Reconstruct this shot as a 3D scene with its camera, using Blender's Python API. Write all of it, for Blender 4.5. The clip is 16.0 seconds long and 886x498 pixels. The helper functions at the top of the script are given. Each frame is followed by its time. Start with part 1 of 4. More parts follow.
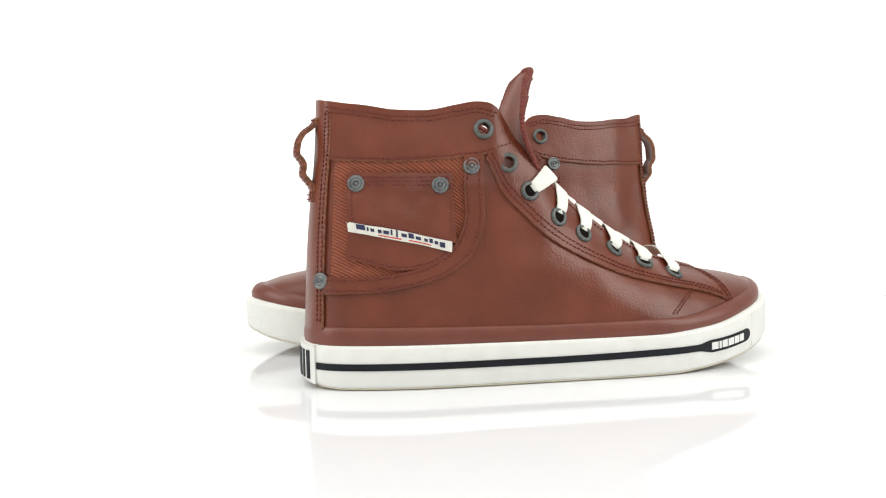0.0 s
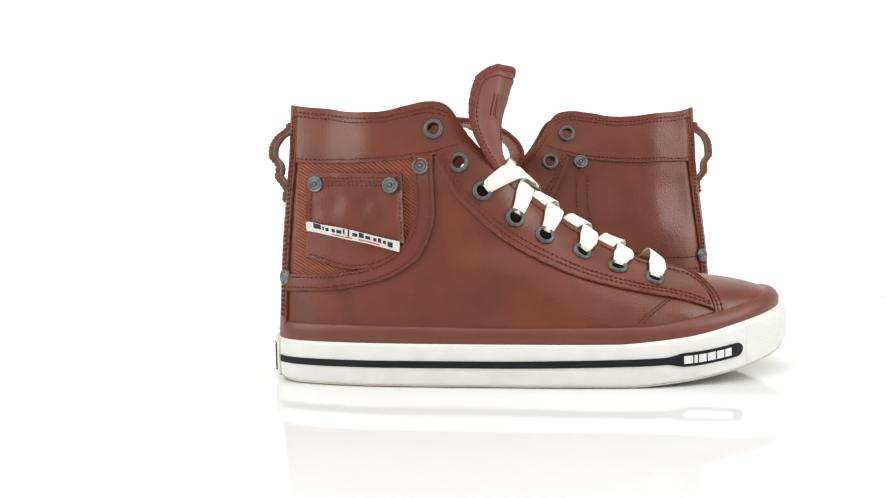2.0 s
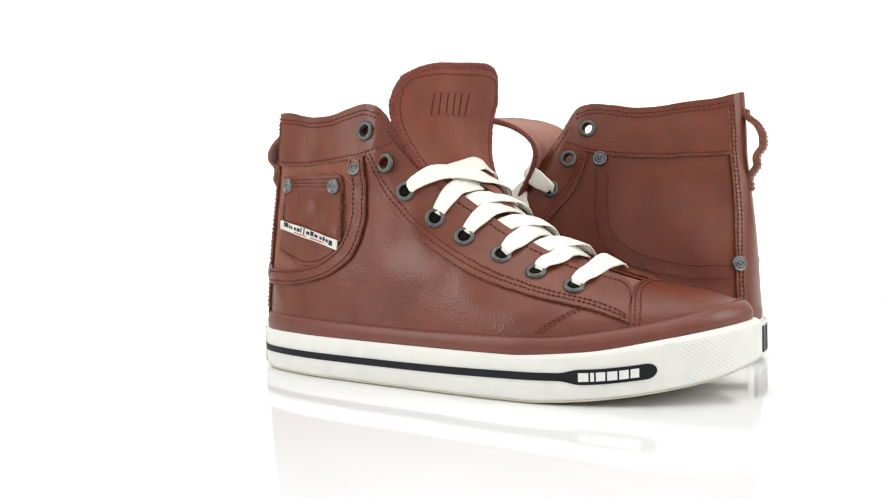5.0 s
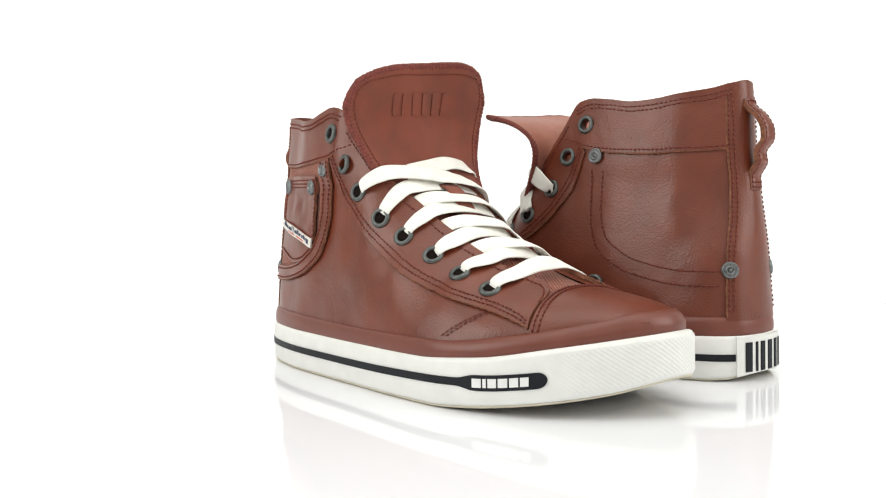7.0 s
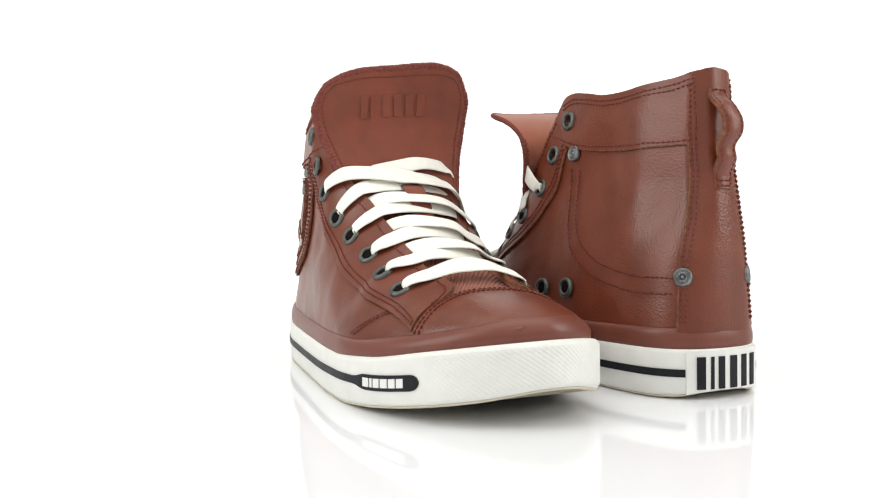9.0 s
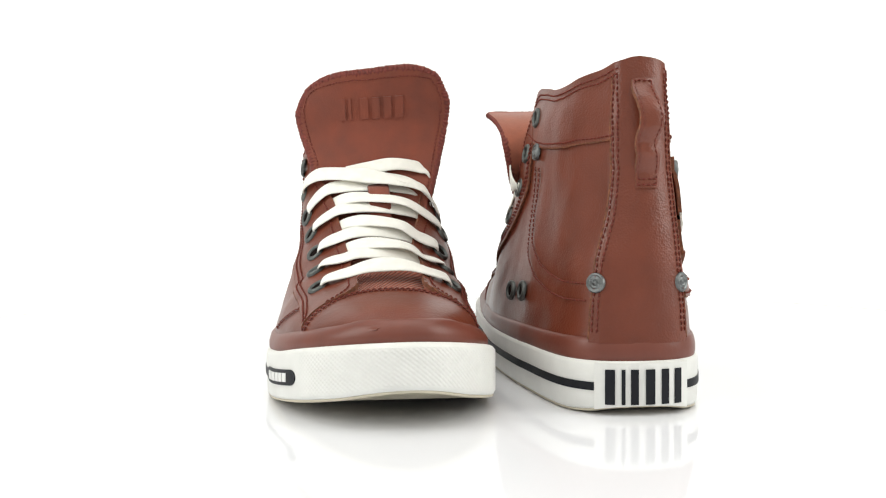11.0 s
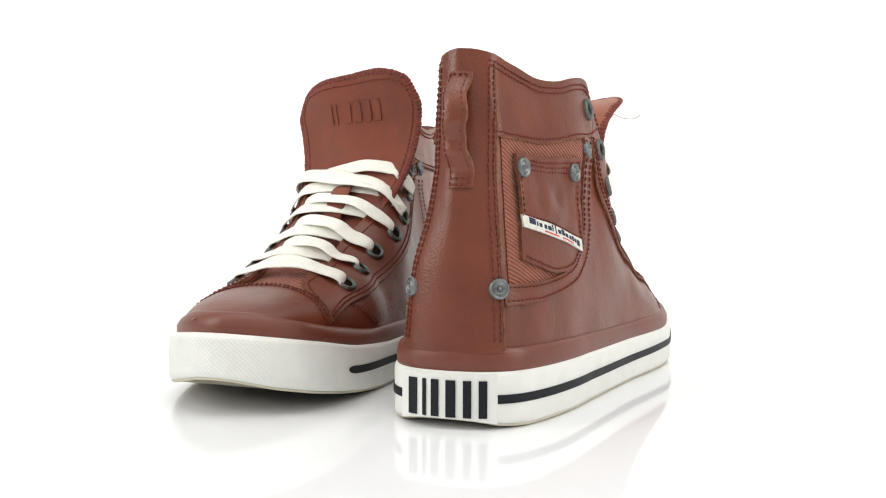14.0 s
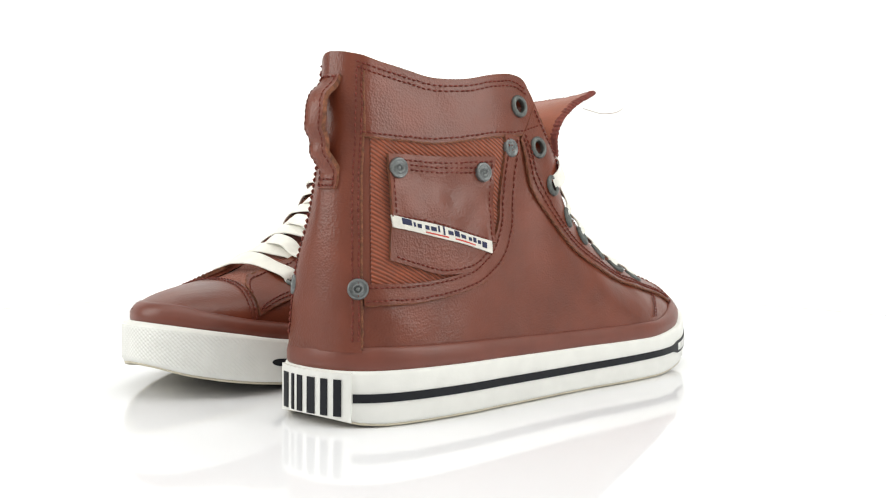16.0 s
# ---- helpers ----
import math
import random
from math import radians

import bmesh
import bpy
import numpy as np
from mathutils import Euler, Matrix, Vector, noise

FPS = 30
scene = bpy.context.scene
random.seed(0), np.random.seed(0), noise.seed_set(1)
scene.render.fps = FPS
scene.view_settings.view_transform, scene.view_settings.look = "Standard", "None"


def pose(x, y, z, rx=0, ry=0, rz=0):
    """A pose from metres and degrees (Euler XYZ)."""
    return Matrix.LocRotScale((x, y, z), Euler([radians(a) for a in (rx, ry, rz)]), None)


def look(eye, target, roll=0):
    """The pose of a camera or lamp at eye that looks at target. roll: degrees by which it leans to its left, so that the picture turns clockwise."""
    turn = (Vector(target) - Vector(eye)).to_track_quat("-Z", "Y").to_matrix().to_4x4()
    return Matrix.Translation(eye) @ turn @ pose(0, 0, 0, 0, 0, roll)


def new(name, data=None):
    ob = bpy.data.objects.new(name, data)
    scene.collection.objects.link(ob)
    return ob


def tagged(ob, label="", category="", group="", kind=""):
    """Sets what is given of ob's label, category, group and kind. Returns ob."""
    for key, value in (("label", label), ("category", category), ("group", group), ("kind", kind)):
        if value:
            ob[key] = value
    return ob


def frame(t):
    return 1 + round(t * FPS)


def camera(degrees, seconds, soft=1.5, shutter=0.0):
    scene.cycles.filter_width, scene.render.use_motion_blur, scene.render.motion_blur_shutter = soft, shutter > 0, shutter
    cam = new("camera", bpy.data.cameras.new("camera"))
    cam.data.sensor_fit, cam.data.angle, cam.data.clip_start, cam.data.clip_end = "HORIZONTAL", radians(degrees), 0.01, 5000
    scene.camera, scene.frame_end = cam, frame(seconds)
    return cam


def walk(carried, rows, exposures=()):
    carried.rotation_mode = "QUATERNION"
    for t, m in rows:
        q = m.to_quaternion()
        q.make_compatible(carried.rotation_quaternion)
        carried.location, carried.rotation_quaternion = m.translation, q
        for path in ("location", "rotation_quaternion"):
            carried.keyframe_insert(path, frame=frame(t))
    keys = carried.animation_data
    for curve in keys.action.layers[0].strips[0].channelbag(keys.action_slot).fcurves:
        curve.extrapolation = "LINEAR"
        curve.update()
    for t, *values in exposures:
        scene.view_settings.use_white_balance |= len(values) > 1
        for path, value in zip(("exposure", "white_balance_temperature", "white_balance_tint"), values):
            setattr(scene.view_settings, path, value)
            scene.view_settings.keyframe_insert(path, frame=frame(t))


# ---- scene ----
cam = camera(53.53, 16.0, soft=1.15)
EYE = pose(0, -0.575, 0.1016, 90 - 3.036, 0.238, 0.115)
walk(cam, [(0.0, EYE), (16.0, EYE)], exposures=[(0.0, -0.30), (16.0, -0.30)])

# ---- light: a white studio tent with soft boxes ----
world = bpy.data.worlds.new("studio")
scene.world = world
world.use_nodes = True
world.node_tree.nodes["Background"].inputs[0].default_value = (1.0, 1.0, 0.955, 1)
world.node_tree.nodes["Background"].inputs[1].default_value = 0.46


def soft_box(name, eye, target, sx, sy, watts, colour):
    lamp = bpy.data.lights.new(name, "AREA")
    lamp.shape, lamp.size, lamp.size_y, lamp.energy, lamp.color = "RECTANGLE", sx, sy, watts, colour
    ob = new(name, lamp)
    ob.matrix_world = look(eye, target)
    return ob


soft_box("soft_box_overhead", (0.0, -0.15, 1.15), (0, 0.02, 0), 1.3, 1.0, 9.0, (1.0, 1.0, 0.955))
soft_box("soft_box_side_left", (-1.05, -0.45, 0.65), (0, 0, 0.05), 0.5, 0.9, 8.6, (1.0, 1.0, 0.955))
soft_box("soft_box_side_right", (1.05, -0.45, 0.65), (0, 0, 0.05), 0.5, 0.9, 8.6, (1.0, 1.0, 0.955))

soft_box("soft_box_front", (0.0, -1.35, 0.95), (0, 0, 0.05), 1.4, 0.7, 3.8, (1.0, 1.0, 0.955))


# ---- materials ----
def material(name, colour, rough=0.5, metal=0.0, spread=0.12, scale=60.0, bump=0.0, bump_scale=600.0, bump_kind="NOISE",
             sheen=0.0, coat=0.0, distance=0.0006, specular=0.5, wear=None):
    """A surface with grain at two scales: colour drift, fine relief and worn spots."""
    mat = bpy.data.materials.new(name)
    mat.use_nodes = True
    n, l = mat.node_tree.nodes, mat.node_tree.links
    b = n["Principled BSDF"]
    b.inputs["Metallic"].default_value = metal
    b.inputs["Specular IOR Level"].default_value = specular
    b.inputs["Sheen Weight"].default_value = sheen
    b.inputs["Coat Weight"].default_value = coat
    b.inputs["Coat Roughness"].default_value = 0.25
    pos = n.new("ShaderNodeTexCoord")
    big = n.new("ShaderNodeTexNoise")
    big.inputs["Scale"].default_value, big.inputs["Detail"].default_value = scale, 5
    l.new(pos.outputs["Object"], big.inputs["Vector"])
    ramp = n.new("ShaderNodeValToRGB")
    lo, hi = ramp.color_ramp.elements
    lo.position, hi.position = 0.3, 0.72
    lo.color = (*[c * (1 - spread) for c in colour], 1)
    hi.color = (*[min(1, c * (1 + spread)) for c in colour], 1)
    l.new(big.outputs["Fac"], ramp.inputs["Fac"])
    last = ramp.outputs["Color"]
    if wear:
        spot = n.new("ShaderNodeTexNoise")
        spot.inputs["Scale"].default_value, spot.inputs["Detail"].default_value = wear[1], 8
        l.new(pos.outputs["Object"], spot.inputs["Vector"])
        cut = n.new("ShaderNodeValToRGB")
        cut.color_ramp.elements[0].position, cut.color_ramp.elements[1].position = wear[2], wear[2] + 0.1
        l.new(spot.outputs["Fac"], cut.inputs["Fac"])
        mix = n.new("ShaderNodeMix")
        mix.data_type = "RGBA"
        l.new(cut.outputs["Color"], mix.inputs["Factor"])
        l.new(last, mix.inputs[6])
        mix.inputs[7].default_value = (*wear[0], 1)
        last = mix.outputs[2]
    l.new(last, b.inputs["Base Color"])
    rr = n.new("ShaderNodeMapRange")
    rr.inputs[3].default_value, rr.inputs[4].default_value = rough * 0.82, min(1, rough * 1.18)
    l.new(big.outputs["Fac"], rr.inputs[0])
    l.new(rr.outputs[0], b.inputs["Roughness"])
    if bump_kind == "TWILL":
        rib = n.new("ShaderNodeTexWave")
        rib.bands_direction = "DIAGONAL"
        rib.inputs["Scale"].default_value, rib.inputs["Distortion"].default_value = bump_scale, 0.6
        l.new(pos.outputs["Object"], rib.inputs["Vector"])
        dye = n.new("ShaderNodeMix")
        dye.data_type, dye.blend_type = "RGBA", "MULTIPLY"
        dye.inputs["Factor"].default_value = 0.5
        l.new(last, dye.inputs[6])
        l.new(rib.outputs["Color"], dye.inputs[7])
        l.new(dye.outputs[2], b.inputs["Base Color"])
    if bump:
        if bump_kind == "LEATHER":
            tex = n.new("ShaderNodeTexVoronoi")
            tex.feature = "F1"
            tex.inputs["Scale"].default_value = bump_scale
            source = tex.outputs["Distance"]
        elif bump_kind == "TWILL":
            tex = n.new("ShaderNodeTexWave")
            tex.bands_direction = "DIAGONAL"
            tex.inputs["Scale"].default_value = bump_scale
            tex.inputs["Distortion"].default_value = 0.6
            source = tex.outputs["Fac"]
        else:
            tex = n.new("ShaderNodeTexNoise")
            tex.inputs["Scale"].default_value, tex.inputs["Detail"].default_value = bump_scale, 4
            source = tex.outputs["Fac"]
        l.new(pos.outputs["Object"], tex.inputs["Vector"])
        fine = n.new("ShaderNodeBump")
        fine.inputs["Strength"].default_value, fine.inputs["Distance"].default_value = bump, distance
        l.new(source, fine.inputs["Height"])
        crease = n.new("ShaderNodeTexNoise")
        crease.inputs["Scale"].default_value, crease.inputs["Detail"].default_value = 42, 2
        crease.inputs["Distortion"].default_value = 0.8
        l.new(pos.outputs["Object"], crease.inputs["Vector"])
        wide = n.new("ShaderNodeBump")
        wide.inputs["Strength"].default_value, wide.inputs["Distance"].default_value = (0.58 if bump_kind == "LEATHER" else 0.42) * bump, 0.003
        l.new(crease.outputs["Fac"], wide.inputs["Height"])
        l.new(fine.outputs["Normal"], wide.inputs["Normal"])
        l.new(wide.outputs["Normal"], b.inputs["Normal"])
    return mat


LEATHER = material("oxblood_leather", (0.152, 0.0328, 0.0142), 0.34, spread=0.16, scale=45, bump=0.28, bump_scale=950, distance=0.0004,
                   bump_kind="LEATHER", wear=((0.130, 0.0265, 0.0115), 24, 0.66), specular=0.52)
SUEDE = material("raw_leather_edge", (0.185, 0.067, 0.033), 0.9, spread=0.45, scale=500, bump=0.6, bump_scale=1800)
TONGUE = material("rust_tongue_cloth", (0.195, 0.047, 0.025), 0.85, spread=0.16, scale=70, bump=0.4, bump_scale=1500, sheen=0.15)
CANVAS = material("rust_twill", (0.33, 0.078, 0.033), 0.85, spread=0.14, scale=250, bump=0.8, bump_scale=285,
                  bump_kind="TWILL", sheen=0.25)
LINING = material("rust_lining", (0.29, 0.085, 0.045), 0.9, spread=0.12, scale=200, bump=0.4, bump_scale=1500, sheen=0.25)
FOXING = material("brown_rubber_band", (0.165, 0.044, 0.027), 0.40, spread=0.10, scale=70, bump=0.12, bump_scale=500)
RUBBER = material("off_white_rubber", (0.80, 0.80, 0.765), 0.50, spread=0.035, scale=90, bump=0.10, bump_scale=900,
                  wear=((0.66, 0.64, 0.58), 120, 0.72))
OUTSOLE = material("cream_outsole", (0.60, 0.55, 0.43), 0.7, spread=0.1, scale=60, bump=0.3, bump_scale=500)
BLACK = material("black_rubber", (0.009, 0.010, 0.014), 0.5, specular=0.25, spread=0.2, scale=120, bump=0.1, bump_scale=700)
WHITE = material("white_rubber_print", (0.82, 0.82, 0.80), 0.5, spread=0.03, scale=200)
LACE = material("cream_cotton", (0.88, 0.87, 0.80), 0.9, spread=0.05, scale=200, bump=0.35, bump_scale=1600, sheen=0.2)
METAL = material("antique_nickel", (0.18, 0.19, 0.19), 0.40, metal=0.9, spread=0.3, scale=400, bump=0.2, bump_scale=900)
DARKMETAL = material("dark_nickel", (0.12, 0.128, 0.122), 0.45, metal=0.8, spread=0.3, scale=400)
HOLE_SHADE = material("dark_inside", (0.012, 0.008, 0.007), 0.9, spread=0.1, specular=0.05)
THREAD = material("oxblood_thread", (0.170, 0.032, 0.020), 0.8, spread=0.25, scale=900, bump=0.4, bump_scale=2500)
OVERLOCK = material("overlock_thread", (0.165, 0.036, 0.026), 0.85, spread=0.35, scale=600, bump=0.4, bump_scale=2500)
SATIN = material("cream_woven_label", (0.70, 0.68, 0.62), 0.7, spread=0.08, scale=300, bump=0.3, bump_scale=2000)
NAVY = material("navy_weave", (0.02, 0.025, 0.07), 0.8, spread=0.2, scale=500)
RED = material("red_weave", (0.55, 0.05, 0.035), 0.8, spread=0.2, scale=500)
ACRYLIC = material("white_acrylic", (0.87, 0.875, 0.905), 0.06, spread=0.008, scale=6, specular=0.36)
GLOW_PAPER = material("glowing_white_paper", (0.88, 0.885, 0.87), 0.8, spread=0.008, scale=4)
# added glow lifts the paper to plain white and hides the plate's edge
GLOW_PAPER.node_tree.nodes["Principled BSDF"].inputs["Emission Color"].default_value = (1.0, 1.0, 0.985, 1)
GLOW_PAPER.node_tree.nodes["Principled BSDF"].inputs["Emission Strength"].default_value = 0.57


# ---- mesh helpers ----
def part(name, verts, faces, mat, parent, label="", smooth=True, kind=""):
    me = bpy.data.meshes.new(name)
    me.from_pydata([tuple(map(float, v)) for v in verts], [], faces)
    if smooth:
        me.polygons.foreach_set("use_smooth", [True] * len(me.polygons))
    for m in (mat if isinstance(mat, (list, tuple)) else [mat]):
        me.materials.append(m)
    me.update()
    ob = new(name, me)
    ob.parent = parent
    return tagged(ob, label=label, kind=kind)


def curve(*pts):
    """A smooth value through (x, y) knots, flat beyond its ends."""
    xs, ys = np.array([p[0] for p in pts], float), np.array([p[1] for p in pts], float)
    d = np.diff(ys) / np.diff(xs)
    m = np.concatenate([[d[0]], np.where(d[:-1] * d[1:] > 0, 2 * d[:-1] * d[1:] / (d[:-1] + d[1:] + 1e-12), 0), [d[-1]]])

    def value(x):
        if x <= xs[0]:
            return ys[0]
        if x >= xs[-1]:
            return ys[-1]
        i = int(np.searchsorted(xs, x)) - 1
        h = xs[i + 1] - xs[i]
        t = (x - xs[i]) / h
        return ((1 + 2 * t) * (1 - t) ** 2 * ys[i] + t * (1 - t) ** 2 * h * m[i]
                + t * t * (3 - 2 * t) * ys[i + 1] + t * t * (t - 1) * h * m[i + 1])
    return value


def path(pts, n):
    """n points spread evenly along a smooth line through pts."""
    p = np.array(pts, float)
    q = np.vstack([2 * p[0] - p[1], p, 2 * p[-1] - p[-2]])
    out = []
    for i in range(1, len(q) - 2):
        for t in np.linspace(0, 1, 24, endpoint=False):
            out.append(0.5 * (2 * q[i] + (q[i + 1] - q[i - 1]) * t + (2 * q[i - 1] - 5 * q[i] + 4 * q[i + 1] - q[i + 2]) * t * t
                              + (3 * q[i] - q[i - 1] - 3 * q[i + 1] + q[i + 2]) * t ** 3))
    out = np.array(out + [p[-1]])
    run = np.concatenate([[0], np.cumsum(np.linalg.norm(np.diff(out, axis=0), axis=1))])
    want = np.linspace(0, run[-1], n)
    return np.stack([np.interp(want, run, out[:, k]) for k in range(out.shape[1])], 1)


def slab(rows, thick, name, mat, parent, label="", edge=None):
    """A sheet from a grid of (point, outward normal); it goes thick inwards, with an edge all round."""
    a, b = len(rows), len(rows[0])
    top = [p for r in rows for p, n in r]
    low = [p - n * thick for r in rows for p, n in r]
    k = a * b
    faces, mats = [], []
    for i in range(a - 1):
        for j in range(b - 1):
            f = (i * b + j, i * b + j + 1, (i + 1) * b + j + 1, (i + 1) * b + j)
            faces += [f, tuple(k + x for x in reversed(f))]
            mats += [0, 0]
    rim = [i * b for i in range(a)] + [(a - 1) * b + j for j in range(1, b)] + [i * b + b - 1 for i in range(a - 2, -1, -1)] + [j for j in range(b - 2, 0, -1)]
    # the rim has vertices of its own, so that its edge stays crisp
    base = 2 * k
    verts = top + low + [top[i] for i in rim] + [low[i] for i in rim]
    m = len(rim)
    for i in range(m):
        j = (i + 1) % m
        faces.append((base + i, base + m + i, base + m + j, base + j))
        mats.append(1 if edge else 0)
    ob = part(name, verts, faces, [mat, edge] if edge else mat, parent, label)
    ob.data.polygons.foreach_set("material_index", mats)
    return ob


def ribbon(points, normals, widths, thick, name, mat, parent, label=""):
    """A flat band with rounded sides along points; normals face away from what it lies on."""
    pts, nor = np.array(points), np.array(normals)
    tan = np.gradient(pts, axis=0)
    tan /= np.linalg.norm(tan, axis=1)[:, None] + 1e-12
    side = np.cross(nor, tan)
    side /= np.linalg.norm(side, axis=1)[:, None] + 1e-12
    nor = np.cross(tan, side)
    ring = [(-1, 0), (-0.86, 0.42), (-0.45, 0.5), (0, 0.54), (0.45, 0.5), (0.86, 0.42), (1, 0), (0.86, -0.42), (0, -0.5), (-0.86, -0.42)]
    m = len(ring)
    verts, faces = [], []
    for i in range(len(pts)):
        w = widths[i] if hasattr(widths, "__len__") else widths
        for x, y in ring:
            verts.append(pts[i] + side[i] * x * w / 2 + nor[i] * y * thick)
    for i in range(len(pts) - 1):
        for j in range(m):
            faces.append((i * m + j, i * m + (j + 1) % m, (i + 1) * m + (j + 1) % m, (i + 1) * m + j))
    faces += [tuple(range(m - 1, -1, -1)), tuple((len(pts) - 1) * m + j for j in range(m))]
    return part(name, verts, faces, mat, parent, label)


def stitches(points, normals, name, parent, pitch=0.0027, length=0.0020, radius=0.00046, mat=None, jitter=0.00012):
    """A row of single stitches, each a small raised thread."""
    pts, nor = np.array(points), np.array(normals)
    run = np.concatenate([[0], np.cumsum(np.linalg.norm(np.diff(pts, axis=0), axis=1))])
    verts, faces = [], []
    at = pitch / 2
    while at + length < run[-1]:
        ends = []
        for s in (at, at + length / 2, at + length):
            p = np.array([np.interp(s, run, pts[:, k]) for k in range(3)])
            n = np.array([np.interp(s, run, nor[:, k]) for k in range(3)])
            ends.append((p, n / np.linalg.norm(n)))
        t = ends[2][0] - ends[0][0]
        t /= np.linalg.norm(t) + 1e-12
        b = len(verts)
        off = random.uniform(-jitter, jitter)
        for (p, n), lift, wide in zip(ends, (-0.2, 0.75, -0.2), (0.6, 1.0, 0.6)):
            s = np.cross(n, t)
            c = p + n * radius * lift + s * off
            verts += [c - s * radius * wide, c + n * radius * wide, c + s * radius * wide, c - n * radius]
        for q in (0, 4):
            for j in range(4):
                faces.append((b + q + j, b + q + (j + 1) % 4, b + q + 4 + (j + 1) % 4, b + q + 4 + j))
        faces += [(b + 3, b + 2, b + 1, b), (b + 8, b + 9, b + 10, b + 11)]
        at += pitch * random.uniform(0.94, 1.06)
    return part(name, verts, faces, mat or THREAD, parent)


def frame_at(p, n, up=(0, 0, 1)):
    n = Vector(n).normalized()
    x = Vector(up).cross(n).normalized()
    y = n.cross(x)
    return Matrix(((x.x, y.x, n.x, p[0]), (x.y, y.y, n.y, p[1]), (x.z, y.z, n.z, p[2]), (0, 0, 0, 1)))


def turned(profile, n=28):
    """Vertices and faces of a profile (radius, height) turned about z."""
    verts, faces = [], []
    for r, z in profile:
        verts += [(r * math.cos(2 * math.pi * i / n), r * math.sin(2 * math.pi * i / n), z) for i in range(n)]
    for k in range(len(profile) - 1):
        for i in range(n):
            j = (i + 1) % n
            faces.append((k * n + i, k * n + j, (k + 1) * n + j, (k + 1) * n + i))
    return verts, faces


def placed(name, shape, mat, parent, m, label=""):
    verts, faces = shape
    ob = part(name, verts, faces, mat, parent, label)
    ob.matrix_basis = m
    return ob


# ---- the form of the shoe: u to the toe, v to the wearer's left, w up ----
sole_out = curve((0, -0.010), (0.002, -0.024), (0.006, -0.032), (0.012, -0.0385), (0.022, -0.044), (0.040, -0.050), (0.0665, -0.0555),
                 (0.10, -0.0590), (0.14, -0.0625), (0.18, -0.0655), (0.205, -0.066), (0.23, -0.0625), (0.255, -0.0545), (0.275, -0.0425),
                 (0.29, -0.029), (0.30, -0.014), (0.3035, -0.005), (0.305, 0.003))
sole_in = curve((0, -0.010), (0.002, 0.005), (0.006, 0.0125), (0.012, 0.0185), (0.022, 0.0235), (0.040, 0.0275), (0.0665, 0.031),
                (0.10, 0.0358), (0.14, 0.0405), (0.18, 0.0445), (0.205, 0.046), (0.23, 0.0475), (0.255, 0.0465), (0.275, 0.041),
                (0.29, 0.031), (0.30, 0.019), (0.3035, 0.011), (0.305, 0.003))
sole_low = curve((0, 0.0035), (0.008, 0.0008), (0.02, 0.0), (0.205, 0.0), (0.226, 0.0012), (0.26, 0.0052), (0.29, 0.011), (0.305, 0.0165))
rubber_top = curve((0, 0.0250), (0.07, 0.0245), (0.13, 0.0240), (0.195, 0.0238), (0.235, 0.0260), (0.272, 0.0320), (0.305, 0.0380))
band_top = curve((0, 0.0352), (0.07, 0.0338), (0.15, 0.0323), (0.21, 0.0323), (0.258, 0.0380), (0.285, 0.0435), (0.298, 0.0468), (0.305, 0.0475))
stripe_mid = curve((0, 0.0130), (0.13, 0.0128), (0.195, 0.0136), (0.235, 0.0145), (0.27, 0.0185), (0.30, 0.024))
heel_line = curve((0.02, 0.0025), (0.034, 0.0035), (0.071, 0.0055), (0.109, 0.0090), (0.129, 0.0115), (0.165, 0.0135))
ridge = curve((0.0, 0.50), (0.10, 0.40), (0.116, 0.27), (0.1285, 0.182), (0.143, 0.136), (0.160, 0.1075), (0.178, 0.0935), (0.2085, 0.0775),
              (0.243, 0.0625), (0.255, 0.0575), (0.276, 0.0535), (0.290, 0.0495), (0.298, 0.046), (0.302, 0.044))
fullness = curve((0.10, 0.5), (0.162, 0.5), (0.19, 0.85), (0.205, 1.0), (0.225, 1.0), (0.25, 0.75), (0.28, 0.5), (0.302, 0.45))
toe_ridge = curve((0.15, 0.095), (0.18, 0.072), (0.20, 0.0720), (0.2217, 0.0635), (0.238, 0.0582), (0.25, 0.0553), (0.270, 0.0520), (0.280, 0.0500), (0.290, 0.0468), (0.297, 0.0435))
toe_full = curve((0.15, 0.5), (0.22, 0.5), (0.25, 0.42), (0.302, 0.40))
shaft_half = curve((0, 0), (0.0012, 0.008), (0.003, 0.0122), (0.006, 0.0152), (0.012, 0.0175), (0.02, 0.0195), (0.04, 0.0243), (0.065, 0.0292),
                   (0.082, 0.0322), (0.10, 0.0343), (0.12, 0.0370), (0.14, 0.0430), (0.16, 0.050), (0.2, 0.053))
shaft_mid = curve((0, -0.0115), (0.03, -0.0118), (0.09, -0.0137), (0.12, -0.0142), (0.16, -0.0070), (0.20, -0.0035), (0.25, -0.002), (0.30, 0.003))
collar_top = curve((0.0, 0.1655), (0.0120, 0.1645), (0.022, 0.1618), (0.034, 0.1576), (0.0480, 0.1538), (0.0711, 0.1525), (0.0964, 0.1568),
                   (0.103, 0.1563), (0.109, 0.1530), (0.1178, 0.1384), (0.1350, 0.1193), (0.1527, 0.1029), (0.1785, 0.0840), (0.2085, 0.0674),
                   (0.2350, 0.0592), (0.2440, 0.0566), (0.2500, 0.0500), (0.2560, 0.0400))
EYE_EDGE = [(0.1010, 0.1262), (0.1082, 0.1112), (0.1168, 0.0998), (0.1412, 0.0776), (0.1786, 0.0590), (0.2112, 0.0500), (0.2330, 0.0455), (0.2470, 0.0415), (0.2530, 0.0392)]
